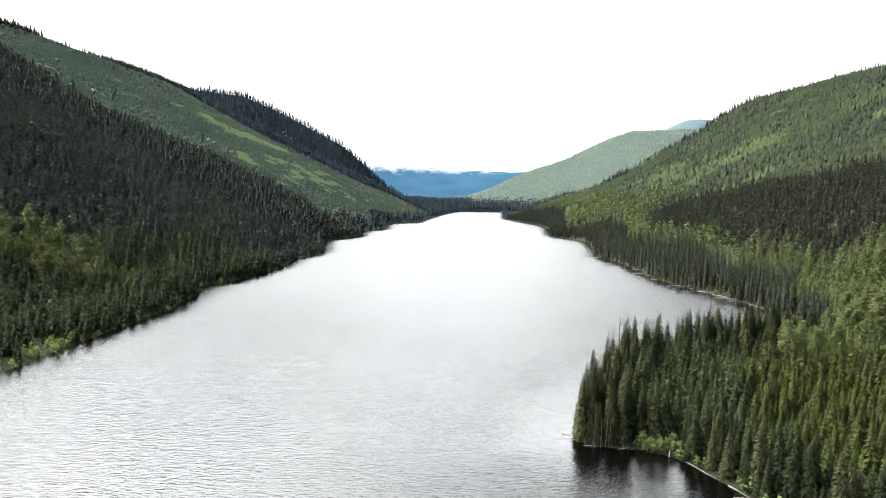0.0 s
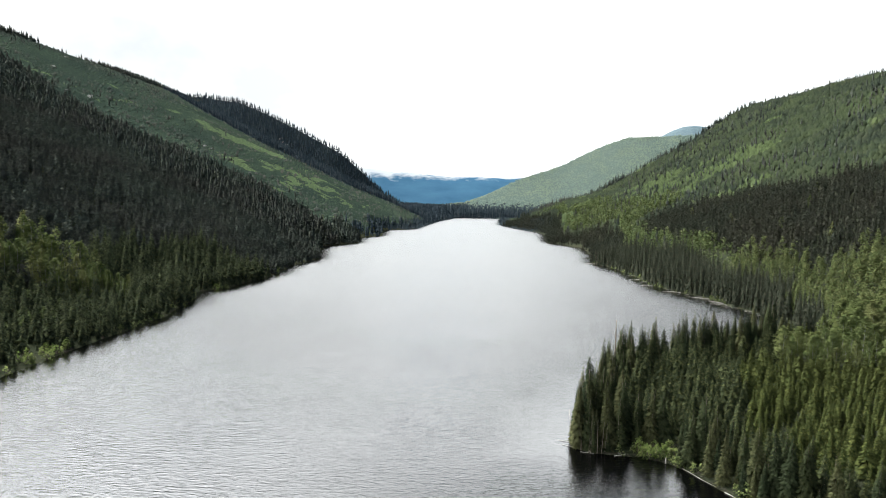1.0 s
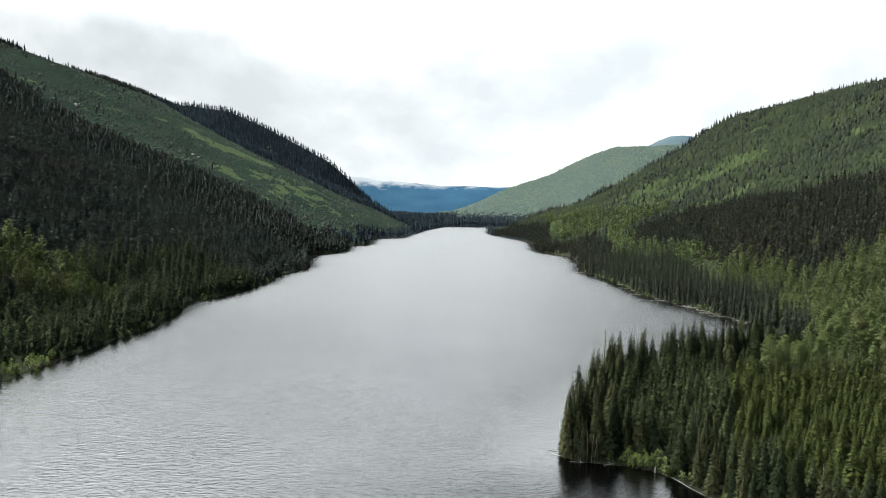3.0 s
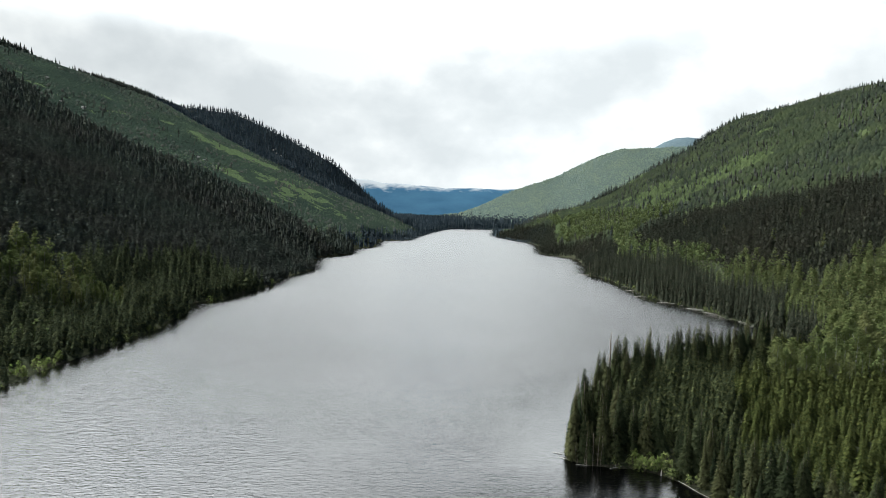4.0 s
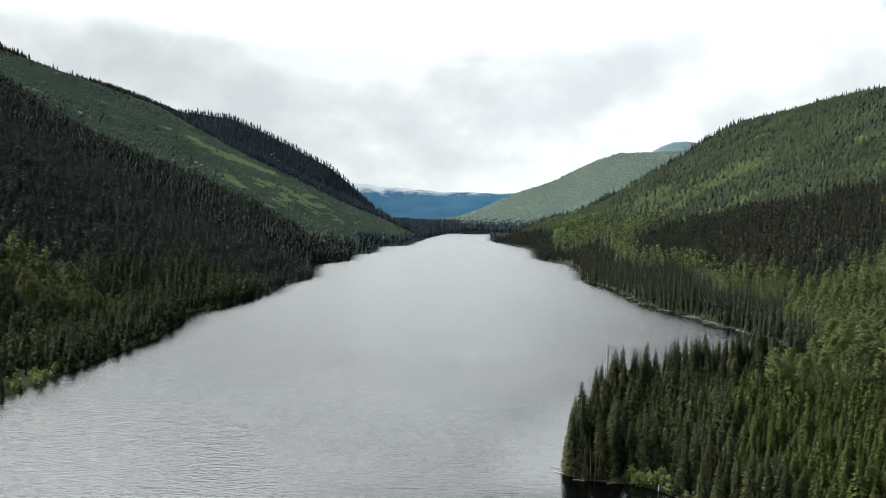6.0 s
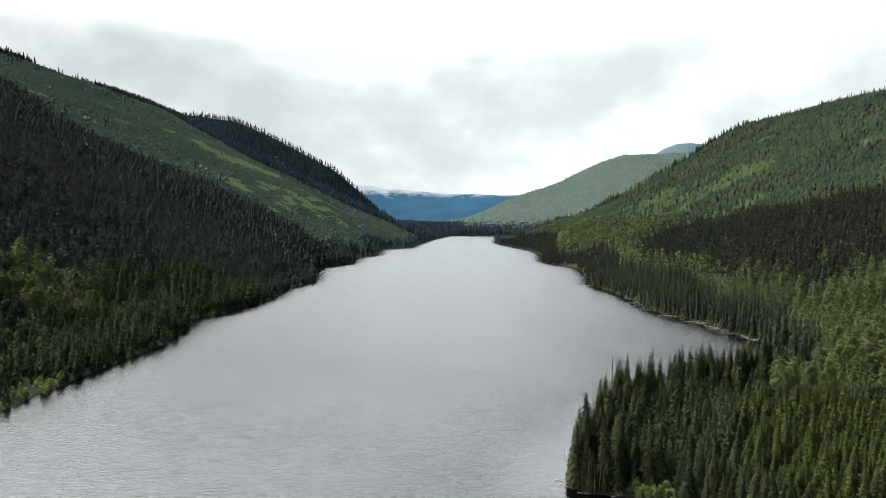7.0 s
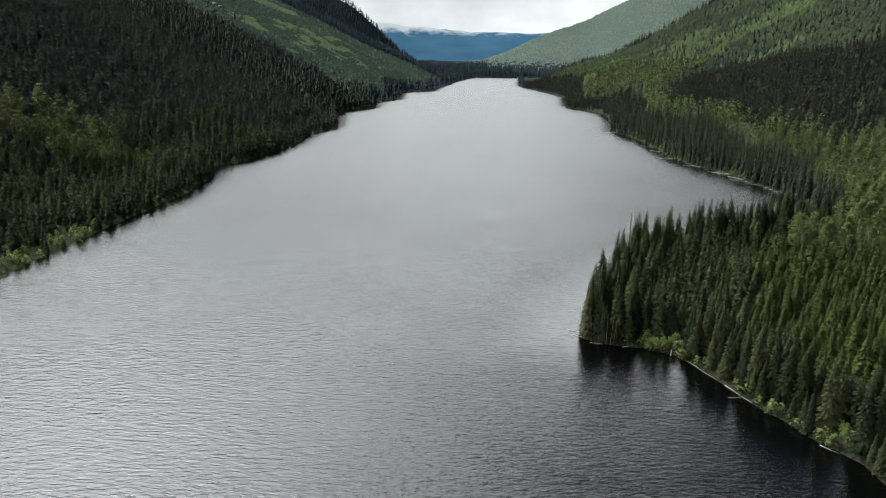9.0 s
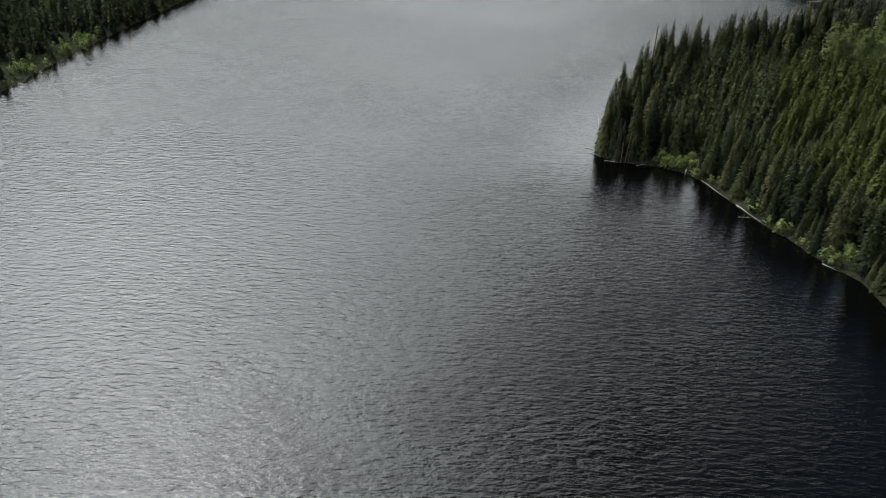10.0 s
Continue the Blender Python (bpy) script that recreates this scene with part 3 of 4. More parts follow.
def scatter(name, pts, kinds, tall, wide, material, label, category, sink=0.3):
    """Joins one plant for each place into a single mesh."""
    n = len(pts)
    pick = rng.integers(0, len(kinds), n)
    VV, FF, NN, base = [], [], [], 0
    z = land(pts[:, 0], pts[:, 1]) - sink
    for k, (tv, tf, tn) in enumerate(kinds):
        s = np.nonzero(pick == k)[0]
        if not len(s):
            continue
        th = rng.uniform(0, 6.28, len(s))
        c, sn = np.cos(th)[:, None], np.sin(th)[:, None]
        h, w = tall[s][:, None], (tall * wide)[s][:, None]
        lean = rng.normal(0, 0.02, (len(s), 2))
        x = (tv[:, 0] * c - tv[:, 1] * sn) * w + lean[:, :1] * tv[:, 2] * h + pts[s, :1]
        y = (tv[:, 0] * sn + tv[:, 1] * c) * w + lean[:, 1:] * tv[:, 2] * h + pts[s, 1:2]
        zz = tv[:, 2] * h + z[s][:, None]
        VV.append(np.stack([x, y, zz], -1).reshape(-1, 3))
        NN.append(np.stack([tn[:, 0] * c - tn[:, 1] * sn, tn[:, 0] * sn + tn[:, 1] * c, tn[:, 2] + 0 * c], -1).reshape(-1, 3))
        FF.append((tf[None] + (np.arange(len(s)) * len(tv))[:, None, None]).reshape(-1, 3) + base)
        base += len(s) * len(tv)
    ob = new(name, mesh_from(name, np.concatenate(VV), np.concatenate(FF), [material], smooth=True, normals=np.concatenate(NN)))
    return tagged(ob, label, category, kind="stuff")


def places(x0, x1, y0, y1, gap, want):
    """Uneven places about a gap apart where want(x, y) holds."""
    X, Y = np.meshgrid(np.arange(x0, x1, gap), np.arange(y0, y1, gap))
    X = (X + rng.uniform(-0.48, 0.48, X.shape) * gap).ravel()
    Y = (Y + rng.uniform(-0.48, 0.48, Y.shape) * gap).ravel()
    ok = want(X, Y)
    return np.stack([X[ok], Y[ok]], 1)


def heights(p, mean, spread, size=40):
    return mean * (1 + spread * rng.normal(0, 1, len(p)).clip(-2, 2) + 0.12 * soft_noise(p[:, 0], p[:, 1], size, 31))


def dry(x, y, edge=2.0):
    return inland(x, y) > edge


NEAR = [bough_tree(rng, 60, 14, q, z, 0.12, 0.9, 0.25, 0.34, 0.9) for q, z in ((0.14, 0.03), (0.155, 0.03), (0.12, 0.06), (0.165, 0.02), (0.13, 0.12), (0.145, 0.04))]
MIDDLE = [bough_tree(rng, 30, 10, q, hang=1.0, fine=0.2, slack=0.3, rise=1.0) for q in (0.15, 0.165, 0.14, 0.175, 0.155)]
COARSE = [bough_tree(rng, 16, 6, q, hang=1.6) for q in (0.155, 0.175, 0.145, 0.185, 0.165)]
SLIM = [bough_tree(rng, 9, 4, q, gaps=0, hang=1.9) for q in (0.16, 0.18, 0.15, 0.19, 0.17)]
THIN = [tiered_tree(rng, 4, 2, q, 0.3) for q in (0.14, 0.16, 0.12)]
TUFT = [leafy_dome(rng, 4) for _ in range(12)]
LEAVES = [leaf_cloud(rng, 190, 0.028, 1.4) for _ in range(5)]
FEW_LEAVES = [leaf_cloud(rng, 84, 0.036, 1.35) for _ in range(5)]
TINY_LEAVES = [leaf_cloud(rng, 16, 0.085, 1.2) for _ in range(6)]
BUSHES = [leaf_cloud(rng, 30, 0.09, 0.55, 0.55, 0.0) for _ in range(5)]


def wanted(kind, edge=0.6):
    return lambda x, y: (inland(x, y) > edge) & (cover(x, y) == kind)


def ones(p, v=1.0):
    return np.full(len(p), v)


# forest of the left slope, by distance
def in_sight(x, y):
    """The stretch of the valley that the lake's middle looks out on."""
    return (x > -40 - 0.72 * y) & (x < 60 + 0.66 * y)


p = places(-460, -150, 150, 620, 4.5, lambda x, y: wanted(0)(x, y) & in_sight(x, y) & (inland(x, y) < 60) & (y < 560))
p = p[(np.hypot(p[:, 0] + 168, (p[:, 1] - 266) * 0.5) > 8) & (np.hypot(p[:, 0] + 168, (p[:, 1] - 232) * 0.6) > 7.5)]
scatter("left_shore_forest", p, COARSE, heights(p, 1, 0.4) * line(p[:, 1], (200, 9.5), (330, 10.5), (390, 13), (450, 13.5)), line(p[:, 1], (200, 1.3), (330, 1.25), (400, 1.15)), MIXED_MANY, "dense dark green spruce forest along the lake", "forest")
p = places(-1150, -150, 150, 760, 4.6, lambda x, y: wanted(0)(x, y) & in_sight(x, y) & ~((inland(x, y) < 60) & (y < 560)))
scatter("left_slope_forest", p, SLIM, heights(p, 11.5, 0.32), ones(p, 1.4), DARK_MANY, "dense dark conifer forest on a steep slope", "forest")
p = places(-1150, -150, 760, 1120, 5.2, lambda x, y: wanted(0)(x, y) & in_sight(x, y))
scatter("left_upper_forest", p, THIN, heights(p, 11, 0.32), ones(p, 1.6), DARK_MANY, "dense dark conifer forest on a steep slope beside open shrubs", "forest")
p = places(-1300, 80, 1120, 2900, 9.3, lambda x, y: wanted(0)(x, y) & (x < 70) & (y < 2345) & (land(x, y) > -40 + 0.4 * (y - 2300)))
scatter("spur_forest", p, THIN, heights(p, 14, 0.22), ones(p, 1.25), HAZY_FIR_MANY, "dark conifer forest on a mountain spur", "forest")
p = places(-1050, -140, 900, 2200, 6.5, lambda x, y: wanted(2)(x, y))
green = lush(p[:, 0], p[:, 1])
scatter("slope_ferns", p[green], TUFT, heights(p[green], 1.5, 0.4), ones(p[green], 1.8), LUSH_MANY, "bright green ferns and herbs in patches on an open slope", "shrubs")
p = p[~green]
scatter("slope_shrubs", p, TUFT, heights(p, 1.5, 0.5), ones(p, 2.2), SHRUB_MANY, "low green alder shrubs on an open avalanche slope", "shrubs")
p = places(-1050, -140, 900, 2200, 15, lambda x, y: wanted(2)(x, y) & ~lush(x, y) & (soft_noise(x, y * 0.4, 40, 53) > -0.1))
scatter("slope_alders", p, TUFT, heights(p, 3.6, 0.4), ones(p, 1.2), DARK_MANY, "dark alder thickets on an open mountain slope", "shrubs")
p = places(-1050, -140, 900, 2200, 28, lambda x, y: wanted(2)(x, y) & (soft_noise(x, y, 90, 14) > 0.3))
scatter("slope_conifers", p, THIN, heights(p, 9, 0.3), ones(p, 1.3), DARK_MANY, "scattered small conifers on an open slope", "forest")
p = places(-1055, -880, 1240, 2260, 6.4, lambda x, y: ((y < 1545) & (x < -972 + 12 * soft_noise(x, y, 30, 8)))
           | ((y >= 1545) & (y < 1790) & (x < -1000) & (soft_noise(x, y, 8, 9) > 0.62))
           | ((y >= 1790) & (x < -905 + 22 * soft_noise(x, y, 40, 8))))
scatter("crest_forest", p, THIN, heights(p, 13, 0.3), ones(p, 1.25), DARK_MANY, "conifers along a mountain crest", "forest")

# the right side
p = places(-330, 60, 2600, 3260, 10, lambda x, y: dry(x, y) & (cover(x, y) != 4))
scatter("far_valley_forest", p, THIN, heights(p, 16, 0.22), ones(p, 1.2), HAZY_FIR_MANY, "dark conifers on the valley floor beyond the lake", "forest")
p = places(100, 620, 330, 1000, 3.6, lambda x, y: wanted(0)(x, y) & (y < 760) & in_sight(x, y) & (inland(x, y) < 45))
scatter("right_shore_forest", p, COARSE, heights(p, 18.5, 0.26), ones(p, 0.64), BAY_MANY, "dark spruce forest along the lake", "forest")
p = places(50, 620, 330, 1800, 4.6, lambda x, y: wanted(0)(x, y) & in_sight(x, y) & ((y > 760) | (inland(x, y) > 45)) & (y > 345))
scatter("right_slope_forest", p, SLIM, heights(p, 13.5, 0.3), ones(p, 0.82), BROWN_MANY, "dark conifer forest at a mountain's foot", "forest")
p = places(60, 900, 330, 1850, 4.8, lambda x, y: wanted(3)(x, y) & in_sight(x, y))
green = fresh(p[:, 0], p[:, 1])
scatter("hillside_birches", p[green], TUFT, heights(p[green], 4.6, 0.5), ones(p[green], 1.0), FRESH_MANY, "young bright green birches on a hillside", "woods")
p = p[~green]
scatter("hillside_woods", p, TUFT, heights(p, 4.6, 0.5), ones(p, 1.0), BIRCH_MANY, "mixed green broadleaf woods on a hillside", "woods")
p = places(60, 900, 330, 1850, 13, lambda x, y: np.isin(cover(x, y), (1, 3)) & dry(x, y) & (y > 560) & (soft_noise(x, y, 120, 15) + 0.6 * soft_noise(x, y, 35, 16) > 0.1))
scatter("hillside_conifers", p, THIN, heights(p, 11, 0.3), ones(p, 1.2), DARK_MANY, "scattered conifers among hillside woods", "forest")
p = places(60, 800, 556, 1700, 5.4, lambda x, y: wanted(1)(x, y) & (soft_noise(x, y, 6, 61) + 0.7 * soft_noise(x, y, 28, 62) > -0.45))
scatter("aspen_wood", p, TINY_LEAVES, heights(p, 10.5, 0.3), ones(p, 0.95), ASPEN_MANY, "light green aspen wood above the shore", "woods")
p = places(500, 900, 500, 1900, 8, lambda x, y: (x - right_foot(y) > 565 + 16 * soft_noise(x, y, 50, 8)) & (x - right_foot(y) < 640) & (soft_noise(x, y, 90, 19) > -0.3) & (y < 1740))
scatter("ridge_conifers", p, THIN, heights(p, 9.5, 0.35), ones(p, 1.1), DARK_MANY, "conifers along a hill's crest", "forest")
p = places(90, 640, 1640, 1770, 7, lambda x, y: (cover(x, y) == 3) & (y > 1690 + 20 * soft_noise(x, y, 60, 20)))
scatter("shoulder_conifers", p, THIN, heights(p, 14, 0.3), ones(p, 1.1), DARK_MANY, "conifers along a hill's shoulder", "forest")
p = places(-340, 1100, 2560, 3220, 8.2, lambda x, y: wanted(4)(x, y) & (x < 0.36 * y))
scatter("far_woods", p, TUFT, heights(p, 3.6, 0.45), ones(p, 2.0), HAZY_MANY, "green woods on a distant hill, leaf colour paled with haze", "woods")
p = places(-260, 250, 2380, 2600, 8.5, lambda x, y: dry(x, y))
scatter("lake_end_forest", p, THIN, heights(p, 22, 0.22), ones(p, 1.0), HAZY_FIR_MANY, "dark conifers at the lake's far end", "forest")
p = places(-330, -150, 150, 420, 4.2, lambda x, y: wanted(5)(x, y) & in_sight(x, y))
scatter("left_young_forest", p, COARSE, heights(p, 9.0, 0.42), ones(p, 1.4), MIXED_MANY, "young mixed conifers behind the shore", "forest")
p = places(-330, -150, 150, 420, 8.0, lambda x, y: wanted(5)(x, y) & in_sight(x, y))
scatter("left_thicket", p, BUSHES, heights(p, 5, 0.3), ones(p), ASPEN_MANY, "light green shrubs among young conifers", "shrubs")

# the wooded point
p = places(24, 330, 60, 345, 3.1, lambda x, y: (inland(x, y) > 1.0) & (x < 40 + 0.95 * y))
kind = cover(p[:, 0], p[:, 1])
thicket = (np.hypot(p[:, 0] - 48, (p[:, 1] - 183.5) * 1.4) < 5.5) | (np.hypot(p[:, 0] - 75, p[:, 1] - 138.5) < 4.5)
p, kind = p[~thicket], kind[~thicket]
near = (p[:, 0] < 140) & (inland(p[:, 0], p[:, 1]) < 17) & (p[:, 1] > 100)
tall_ones, p, kind = p[near], p[~near], kind[~near]
kept = (p[:, 0] < 26 + 0.63 * p[:, 1]) | (rng.random(len(p)) < 0.5)
p, kind = p[kept], kind[kept]
q = p[kind == 5]
close = (q[:, 1] < 225) & (q[:, 0] < 26 + 0.63 * q[:, 1])
for name, r, kinds in (("point_young_forest", q[close], MIDDLE), ("point_back_forest", q[~close], COARSE)):
    scatter(name, r, kinds, heights(r, 6.6, 0.45, 25), ones(r, 1.3), YOUNG_MANY, "young yellow-green spruces on a wooded point", "forest")
q = p[kind == 0]
close = (q[:, 1] < 205) & (q[:, 0] < 26 + 0.63 * q[:, 1])
for name, r, kinds in (("point_forest", q[close], MIDDLE), ("point_far_forest", q[~close], COARSE)):
    scatter(name, r, kinds, heights(r, 8.2, 0.4, 25), ones(r, 1.2), SPRUCE_MANY, "green spruces on a wooded point", "forest")


def part(name, data, parent, label=""):
    ob = new(name, data)
    ob.parent = parent
    return tagged(ob, label) if label else ob


def limb(path, radii, n=6):
    """A round tapering limb along a path."""
    V, F = [], []
    for i, (c, r) in enumerate(zip(path, radii)):
        a = Vector(path[min(i + 1, len(path) - 1)]) - Vector(path[max(i - 1, 0)])
        u = a.orthogonal().normalized()
        w = a.cross(u).normalized()
        for j in range(n):
            th = j * 2 * math.pi / n
            V.append(tuple(Vector(c) + (u * math.cos(th) + w * math.sin(th)) * r))
    for i in range(len(path) - 1):
        for j in range(n):
            a, d = i * n + j, i * n + (j + 1) % n
            F.append((a, d, d + n, a + n))
    m = len(V)
    V += [path[0], path[-1]]
    last = (len(path) - 1) * n
    F += [(m, (j + 1) % n, j, m) for j in range(n)]
    F += [(m + 1, last + j, last + (j + 1) % n, m + 1) for j in range(n)]
    return V, F


def limb_mesh(name, limbs, material):
    me = bpy.data.meshes.new(name)
    V, F = [], []
    for v, f in limbs:
        k = len(V)
        V += v
        F += [tuple(dict.fromkeys(i + k for i in q)) for q in f]
    me.from_pydata(V, [], F)
    me.materials.append(material)
    for q in me.polygons:
        q.use_smooth = True
    return me


def stem(r, h, r0, r1, lean=0.01, steps_=6):
    z = np.linspace(0, h, steps_)
    drift = np.cumsum(r.normal(0, lean, (steps_, 2)), 0) * h / steps_
    pts = [(float(drift[i, 0]), float(drift[i, 1]), float(z[i])) for i in range(steps_)]
    return pts, [r0 * (1.3 if i == 0 else 1) + (r1 - r0) * i / (steps_ - 1) for i in range(steps_)]


def stand(model, x, y, h, wide=1.0, lean=1.5, sink=0.2):
    """A copy of a unit-high model at a place, h metres high."""
    z = float(land(np.array([x]), np.array([y]))[0]) - sink
    src = model
    keep = src.scale.copy()
    src.scale = (h * wide, h * wide, h)
    made = copy_thing(src, pose(x, y, z, rng.normal() * lean, rng.normal() * lean, rng.uniform(0, 360)))
    src.scale = keep
    return made


def discard(*models):
    for m in models:
        for o in (*m.children_recursive, m):
            bpy.data.objects.remove(o)


def make_spruce(k):
    root = new("spruce_tree")
    tv, tf, tn = NEAR[k]
    part("trunk", limb_mesh("trunk", [limb(*stem(rng, 0.92, 0.010, 0.0015, 0.002, 4), 5)], BARK), root)
    part("crown", mesh_from("crown", tv, tf, [SPRUCE], smooth=True, normals=tn), root)
    return tagged(root, "tall narrow green spruce on the wooded point", "tree", "spruces on the point")


def make_aspen(k):
    root = new("aspen_tree")
    tv, tf, tn = LEAVES[k]
    pts, rad = stem(rng, 0.85, 0.012, 0.003)
    limbs = [limb(pts, rad)]
    for i in range(5):
        a = pts[1 + i % 4]
        th = i * 2.4
        limbs.append(limb([a, (a[0] + 0.05 * math.cos(th), a[1] + 0.05 * math.sin(th), a[2] + 0.08), (a[0] + 0.09 * math.cos(th), a[1] + 0.09 * math.sin(th), a[2] + 0.18)], [0.004, 0.003, 0.0012], 4))
    part("trunk", limb_mesh("trunk", limbs, PALE_BARK), root)
    part("crown", mesh_from("crown", tv, tf, [ASPEN], smooth=True, normals=tn), root)
    return tagged(root, "yellow-green aspen with a pale trunk near the bay", "tree", "aspens beside the lake")


def make_willow(k):
    root = new("willow_shrub")
    tv, tf, tn = BUSHES[k]
    for i in range(5):
        th = i * 1.26
        part("stem", limb_mesh("stem", [limb([(0, 0, 0), (0.15 * math.cos(th), 0.15 * math.sin(th), 0.4), (0.28 * math.cos(th), 0.28 * math.sin(th), 0.75)], [0.02, 0.014, 0.006], 4)], BARK), root)
    part("foliage", mesh_from("foliage", tv, tf, [WILLOW], smooth=True, normals=tn), root)
    return tagged(root, "bright green willow shrub at the water's edge", "shrub", "willows on the shore")


def make_dead(twigs, thin):
    root = new("dead_tree")
    pts, rad = stem(rng, 1.0, 0.010 * thin, 0.002, 0.012, 8)
    part("trunk", limb_mesh("trunk", [limb(pts, rad)], DEAD_BARK), root)
    for i in range(twigs):
        z = 0.18 + 0.78 * i / twigs + rng.uniform(-0.02, 0.02)
        th, L = rng.uniform(0, 6.28), (0.09 - 0.07 * z) * rng.uniform(0.5, 1.2)
        a = (float(np.interp(z, [q[2] for q in pts], [q[0] for q in pts])), float(np.interp(z, [q[2] for q in pts], [q[1] for q in pts])), z)
        c, s = math.cos(th), math.sin(th)
        part("branch", limb_mesh("branch", [limb([a, (a[0] + c * L * 0.6, a[1] + s * L * 0.6, z - 0.006), (a[0] + c * L, a[1] + s * L, z - 0.02)], [0.0022, 0.0016, 0.0008], 4)], DEAD_BARK), root)
    return tagged(root, "bare grey-brown dead tree at the tip of the point", "tree", "dead trees on the point")


models = [make_spruce(k) for k in range(6)]
order = np.argsort(inland(tall_ones[:, 0], tall_ones[:, 1]))
rest = tall_ones[order][288:]
for i, (x, y) in enumerate(tall_ones[order][:288]):
    h = 11.0 * (1 + 0.38 * max(-1.7, min(1.3, rng.normal()))) * (1 if inland(np.array([x]), np.array([y]))[0] > 3.5 else rng.uniform(0.55, 1.05))
    h *= float(line(y - 0.35 * x, (165, 1.02), (178, 1.2), (190, 1.26), (230, 1.38)))
    stand(models[i % 6], x, y, h, rng.uniform(0.95, 1.3))
for x, y, h in ((28.2, 187.5, 19.5), (30.5, 190, 17), (28.0, 191, 13), (29, 195, 15), (31, 186.2, 14), (30, 201, 15), (33, 212, 17), (37, 224, 17), (89.5, 285, 21.5), (87, 283, 18.5), (66, 262, 21), (63, 259, 20)):
    stand(models[2 if h > 19 else 0], x, y, h, 1.0, 0.7)
discard(*models)
if len(rest):
    scatter("point_inner_forest", rest, MIDDLE, heights(rest, 9.8, 0.36), ones(rest, 1.2), SPRUCE_MANY, "green spruces behind the shore of a wooded point", "forest")

models = [make_aspen(k) for k in range(5)]
right_side = places(90, 330, 240, 560, 6.3, wanted(1))
right_side = right_side[right_side[:, 0] < 30 + 0.62 * right_side[:, 1]]
left_side = places(-300, -170, 300, 440, 5.8, wanted(1))
spare = np.concatenate([right_side[190:], left_side[80:]])
for i, (x, y) in enumerate(np.concatenate([right_side[:190], left_side[:80]])):
    stand(models[i % 5], x, y, (13 if x < 0 else 11 if x < 155 and y < 335 else 15) * (1 + 0.2 * rng.normal()), rng.uniform(1.2, 1.6))
for x, y, h in ((-222, 1000, 13), (-240, 330, 9), (-205, 420, 8), (-214, 448, 7), (215, 560, 12), (250, 600, 14), (290, 640, 13), (262, 540, 12), (318, 690, 12), (240, 690, 11), (345, 610, 12), (286, 770, 12), (236, 800, 11), (330, 830, 12)):
    stand(models[0], x, y, h, 1.2)
discard(*models)
if len(spare):
    scatter("aspen_stand", spare, FEW_LEAVES, heights(spare, 15, 0.25), ones(spare), ASPEN_STAND, "yellow-green aspens above the bay", "woods")

models = [make_willow(k) for k in range(5)]
for i in range(26):
    stand(models[i % 5], 48 + rng.uniform(-5, 5), 183 + rng.uniform(-2.5, 3.5), rng.uniform(2.0, 3.8))
for i in range(12):
    stand(models[i % 5], 74.5 + rng.uniform(-2.5, 3.5), 138 + rng.uniform(-4, 4), rng.uniform(1.8, 3.0))
for i in range(20):
    stand(models[i % 5], -166.5 + rng.uniform(-5, 2.5), 264 + rng.uniform(-12, 18), rng.uniform(2.2, 4.2))
for i in range(15):
    stand(models[i % 5], -166 + rng.uniform(-6, 2.5), 232 + rng.uniform(-12, 10), rng.uniform(2.2, 4.0))
for x, y in ((-196, 398), (-199, 402), (-193, 400), (-203, 436), (-176, 470), (-190, 372), (-172, 520), (-167, 584), (-169, 588), (-166, 580)):
    stand(models[1], x, y, rng.uniform(4, 6))
discard(*models)

# low growth along the edge of the water
p = places(20, 200, 90, 380, 1.7, lambda x, y: (np.abs(inland(x, y) - 1.2) < 1.4) & (soft_noise(x, y, 11, 41) > 0.0))
scatter("point_shore_growth", p, BUSHES, heights(p, 1.8, 0.45), ones(p, 1.2), SHORE_MANY, "low green bushes and grass along the bank", "shrubs", 0.1)
p = places(110, 190, 380, 760, 2.4, lambda x, y: (np.abs(inland(x, y) - 0.8) < 1.4) & (soft_noise(x, y, 14, 43) > 0.0))
scatter("bay_shore_growth", p, BUSHES, heights(p, 1.9, 0.4), ones(p, 1.2), SHORE_MANY, "low green bushes along a bay's bank", "shrubs", 0.1)
p = places(-200, -150, 150, 560, 2.0, lambda x, y: (np.abs(inland(x, y) - 1.2) < 1.5) & (soft_noise(x, y, 16, 42) > 0.2))
scatter("left_shore_growth", p, BUSHES, heights(p, 1.6, 0.4), ones(p, 1.2), SHORE_MANY, "low green bushes along the bank", "shrubs", 0.1)

models = [make_dead(26, 1.0), make_dead(22, 0.8), make_dead(30, 1.1)]
stand(models[2], 47.6, 241, 25.0, 1.9, 0.4)
edge = places(24, 36, 182, 214, 1.1, lambda x, y: np.abs(inland(x, y) - 0.6) < 0.8)
for i, (x, y) in enumerate(edge[:44]):
    stand(models[i % 2], x, y, rng.uniform(3.5, 10), rng.uniform(0.9, 1.3), 4)
for x, y, h in ((39, 186, 9), (89, 286, 18), (124, 745, 15), (128, 700, 12), (-167, 470, 8)):
    stand(models[1], x, y, h, 1.2, 4)
discard(*models)


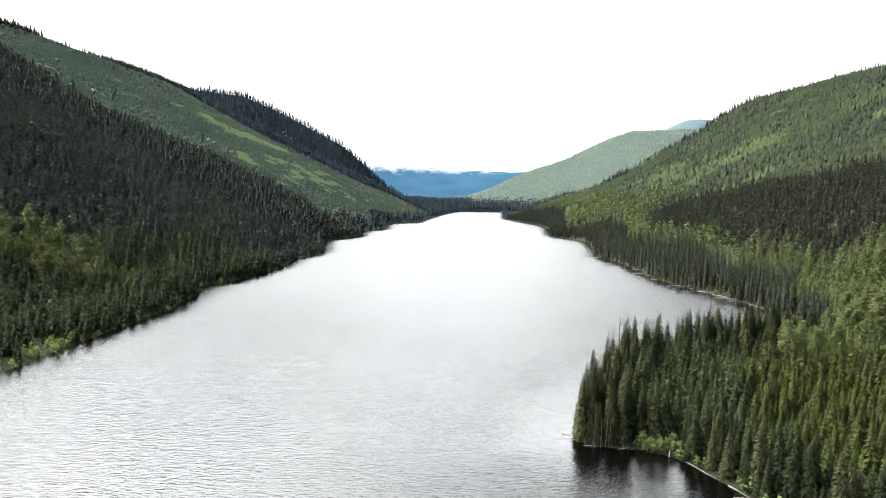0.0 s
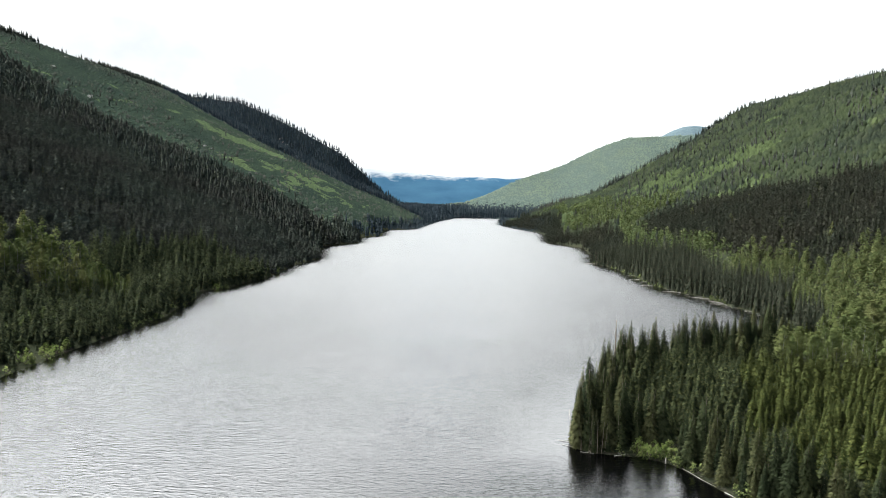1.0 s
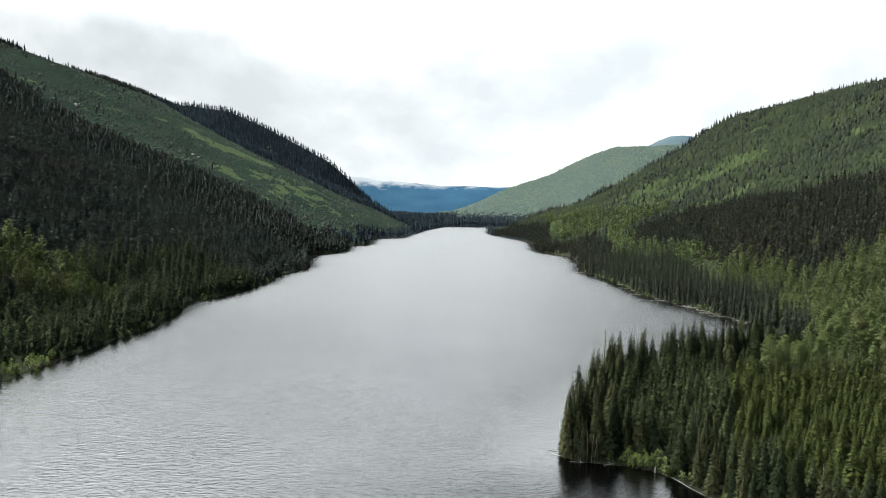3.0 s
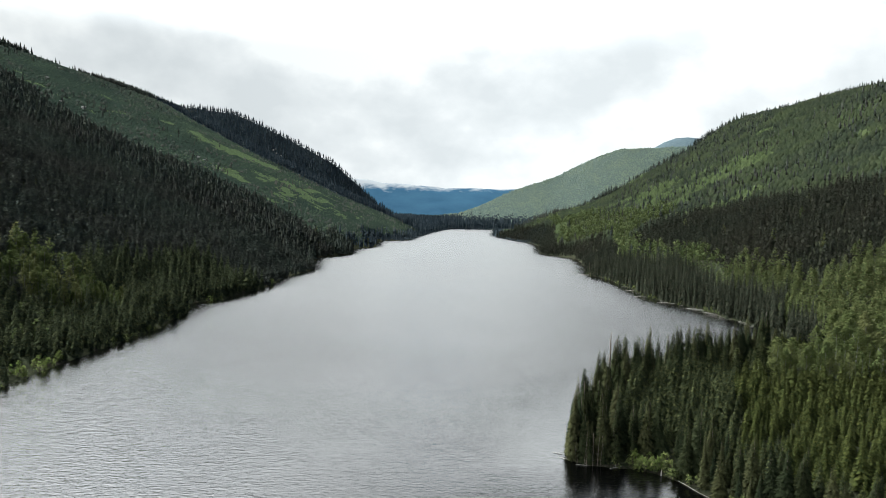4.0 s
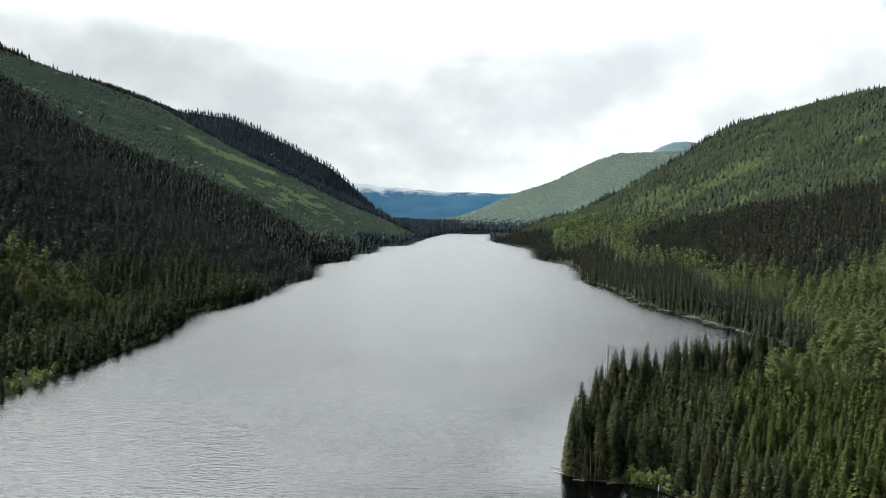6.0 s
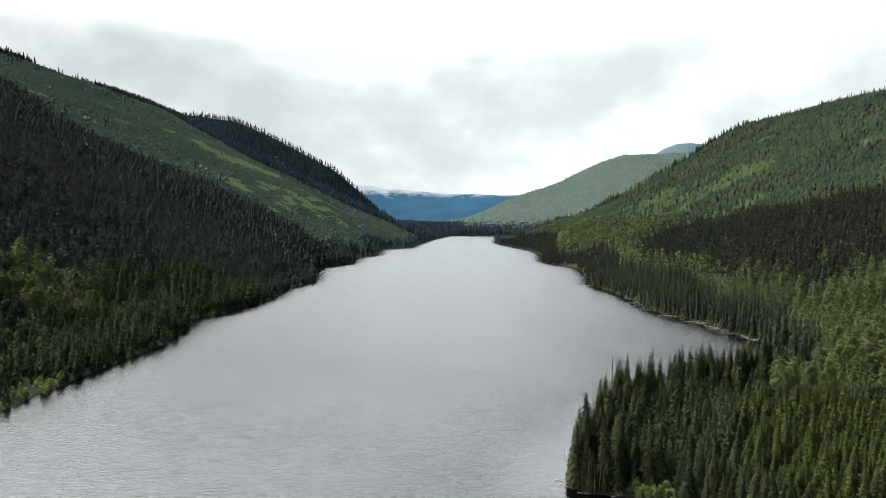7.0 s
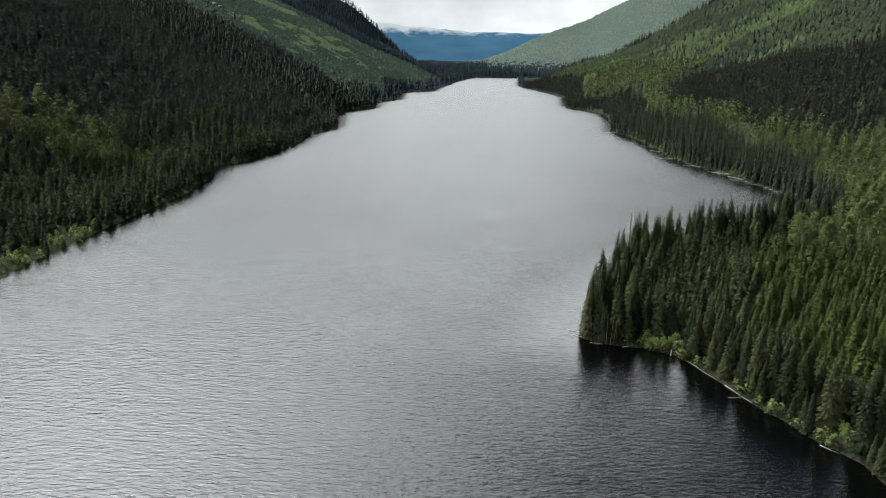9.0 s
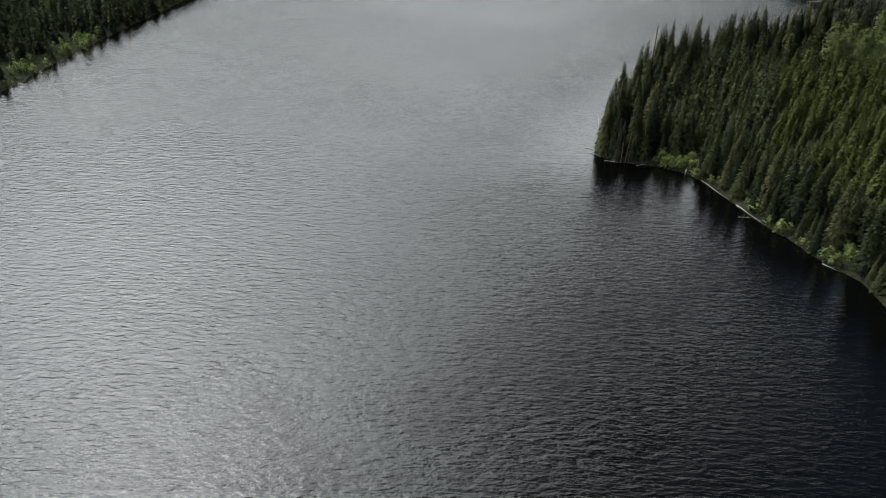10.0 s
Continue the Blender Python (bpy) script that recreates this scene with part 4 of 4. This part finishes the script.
def make_log(x0, y0, x1, y1, r0, z0=0.12, z1=0.12, stubs=3):
    L = math.hypot(x1 - x0, y1 - y0)
    root = new("driftwood_log")
    root.matrix_basis = pose(x0, y0, z0, 0, 0, math.degrees(math.atan2(y1 - y0, x1 - x0)))
    path = [(L * i / 6, 0.012 * L * math.sin(i * 1.3), (z1 - z0) * i / 6) for i in range(7)]
    part("stem", limb_mesh("stem", [limb(path, [r0 * (1 - 0.11 * i) for i in range(7)], 8)], DEADWOOD), root)
    for i in range(stubs):
        a = path[2 + i % 4]
        e = rng.uniform(-1, 1)
        part("stub", limb_mesh("stub", [limb([a, (a[0] + 0.5, a[1] + 0.6 * e, a[2] + 0.35), (a[0] + 0.8, a[1] + 1.1 * e, a[2] + 0.6)], [r0 * 0.35, r0 * 0.25, r0 * 0.1], 5)], DEADWOOD), root)
    return tagged(root, "bleached driftwood log lying at the water's edge", "log", "driftwood on the shore")


for row in ((58.2, 161.5, 62.0, 152.6, 0.13), (52.5, 175.2, 57.0, 164.5, 0.09), (57.0, 155.0, 60.5, 155.5, 0.07), (69.5, 135.6, 72.0, 132.8, 0.12),
            (23.6, 193.0, 27.5, 191.5, 0.07), (24.5, 189.5, 27.6, 187.6, 0.06), (28.5, 184.4, 32.0, 183.4, 0.08), (37, 182.2, 40, 183.6, 0.1),
            (158, 488, 166, 476, 0.16), (163, 470, 171, 452, 0.16), (166, 458, 176, 446, 0.14), (170, 440, 176, 428, 0.15), (152, 505, 158, 495, 0.14), (124, 752, 113, 756, 0.2)):
    make_log(*row)
# a tangle of stranded trees along the bay
bay = [(140, 640), (139, 600), (140, 572), (146, 540), (151, 525), (158, 508), (162, 496), (163, 482), (163, 468), (166, 455), (170, 440), (172, 428)]
for x, y in bay * 2:
    x, y = x + rng.uniform(-3.5, 0.5), y + rng.uniform(-8, 8)
    a, L = rng.uniform(-0.9, 0.7), rng.uniform(4, 11)
    make_log(x + 2.5, y, x + 2.5 - L * math.cos(a), y - L * math.sin(a), rng.uniform(0.10, 0.2), 0.35, 0.1, 4)

stump = new("stump")
stump.matrix_basis = pose(49.2, 178.6, -0.3)
part("wood", limb_mesh("wood", [limb([(0, 0, 0), (0.02, 0, 0.8), (0.05, 0.02, 1.7)], [0.22, 0.17, 0.13], 9)], DEADWOOD), stump)
part("splinter", limb_mesh("splinter", [limb([(0.02, 0.03, 1.6), (0.06, 0.05, 2.0)], [0.07, 0.02], 5)], DEADWOOD), stump)
tagged(stump, "pale broken stump standing at the water's edge", "stump")


def make_rock(x, y, size, seed):
    r = np.random.default_rng(seed)
    bm = bmesh.new()
    bmesh.ops.create_icosphere(bm, subdivisions=3, radius=1)
    for v in bm.verts:
        n = noise.noise(v.co * 1.3 + Vector((seed, 0, 0))) * 0.45 + noise.noise(v.co * 3.5 + Vector((0, seed, 0))) * 0.18
        v.co *= 1 + n
        v.co.z *= 0.45
    me = bpy.data.meshes.new("rock_outcrop")
    bm.to_mesh(me)
    bm.free()
    me.materials.append(ROCK)
    ob = new("rock_outcrop", me)
    z = float(land(np.array([float(x)]), np.array([float(y)]))[0])
    ob.matrix_basis = pose(x, y, z + size * 0.15, 0, -20, r.uniform(0, 90)) @ Matrix.Diagonal((size, size * 1.5, size, 1))
    return tagged(ob, "pale grey rock outcrop on the open slope", "rock", "outcrops on the slopes")


for i, (x, y, s) in enumerate(((-626, 1056, 3), (-622, 1111, 5), (-616, 1104, 3.5), (-773, 1268, 3), (-780, 1275, 2.5), (-861, 1448, 3), (-478, 1216, 4), (-470, 1224, 3), (-621, 2196, 6), (-612, 2186, 4.5), (-596, 2184, 5.5), (-397, 2108, 4), (-565, 842, 4), (-542, 820, 4), (600, 1560, 4), (-690, 1010, 4))):
    make_rock(x, y, s, i)
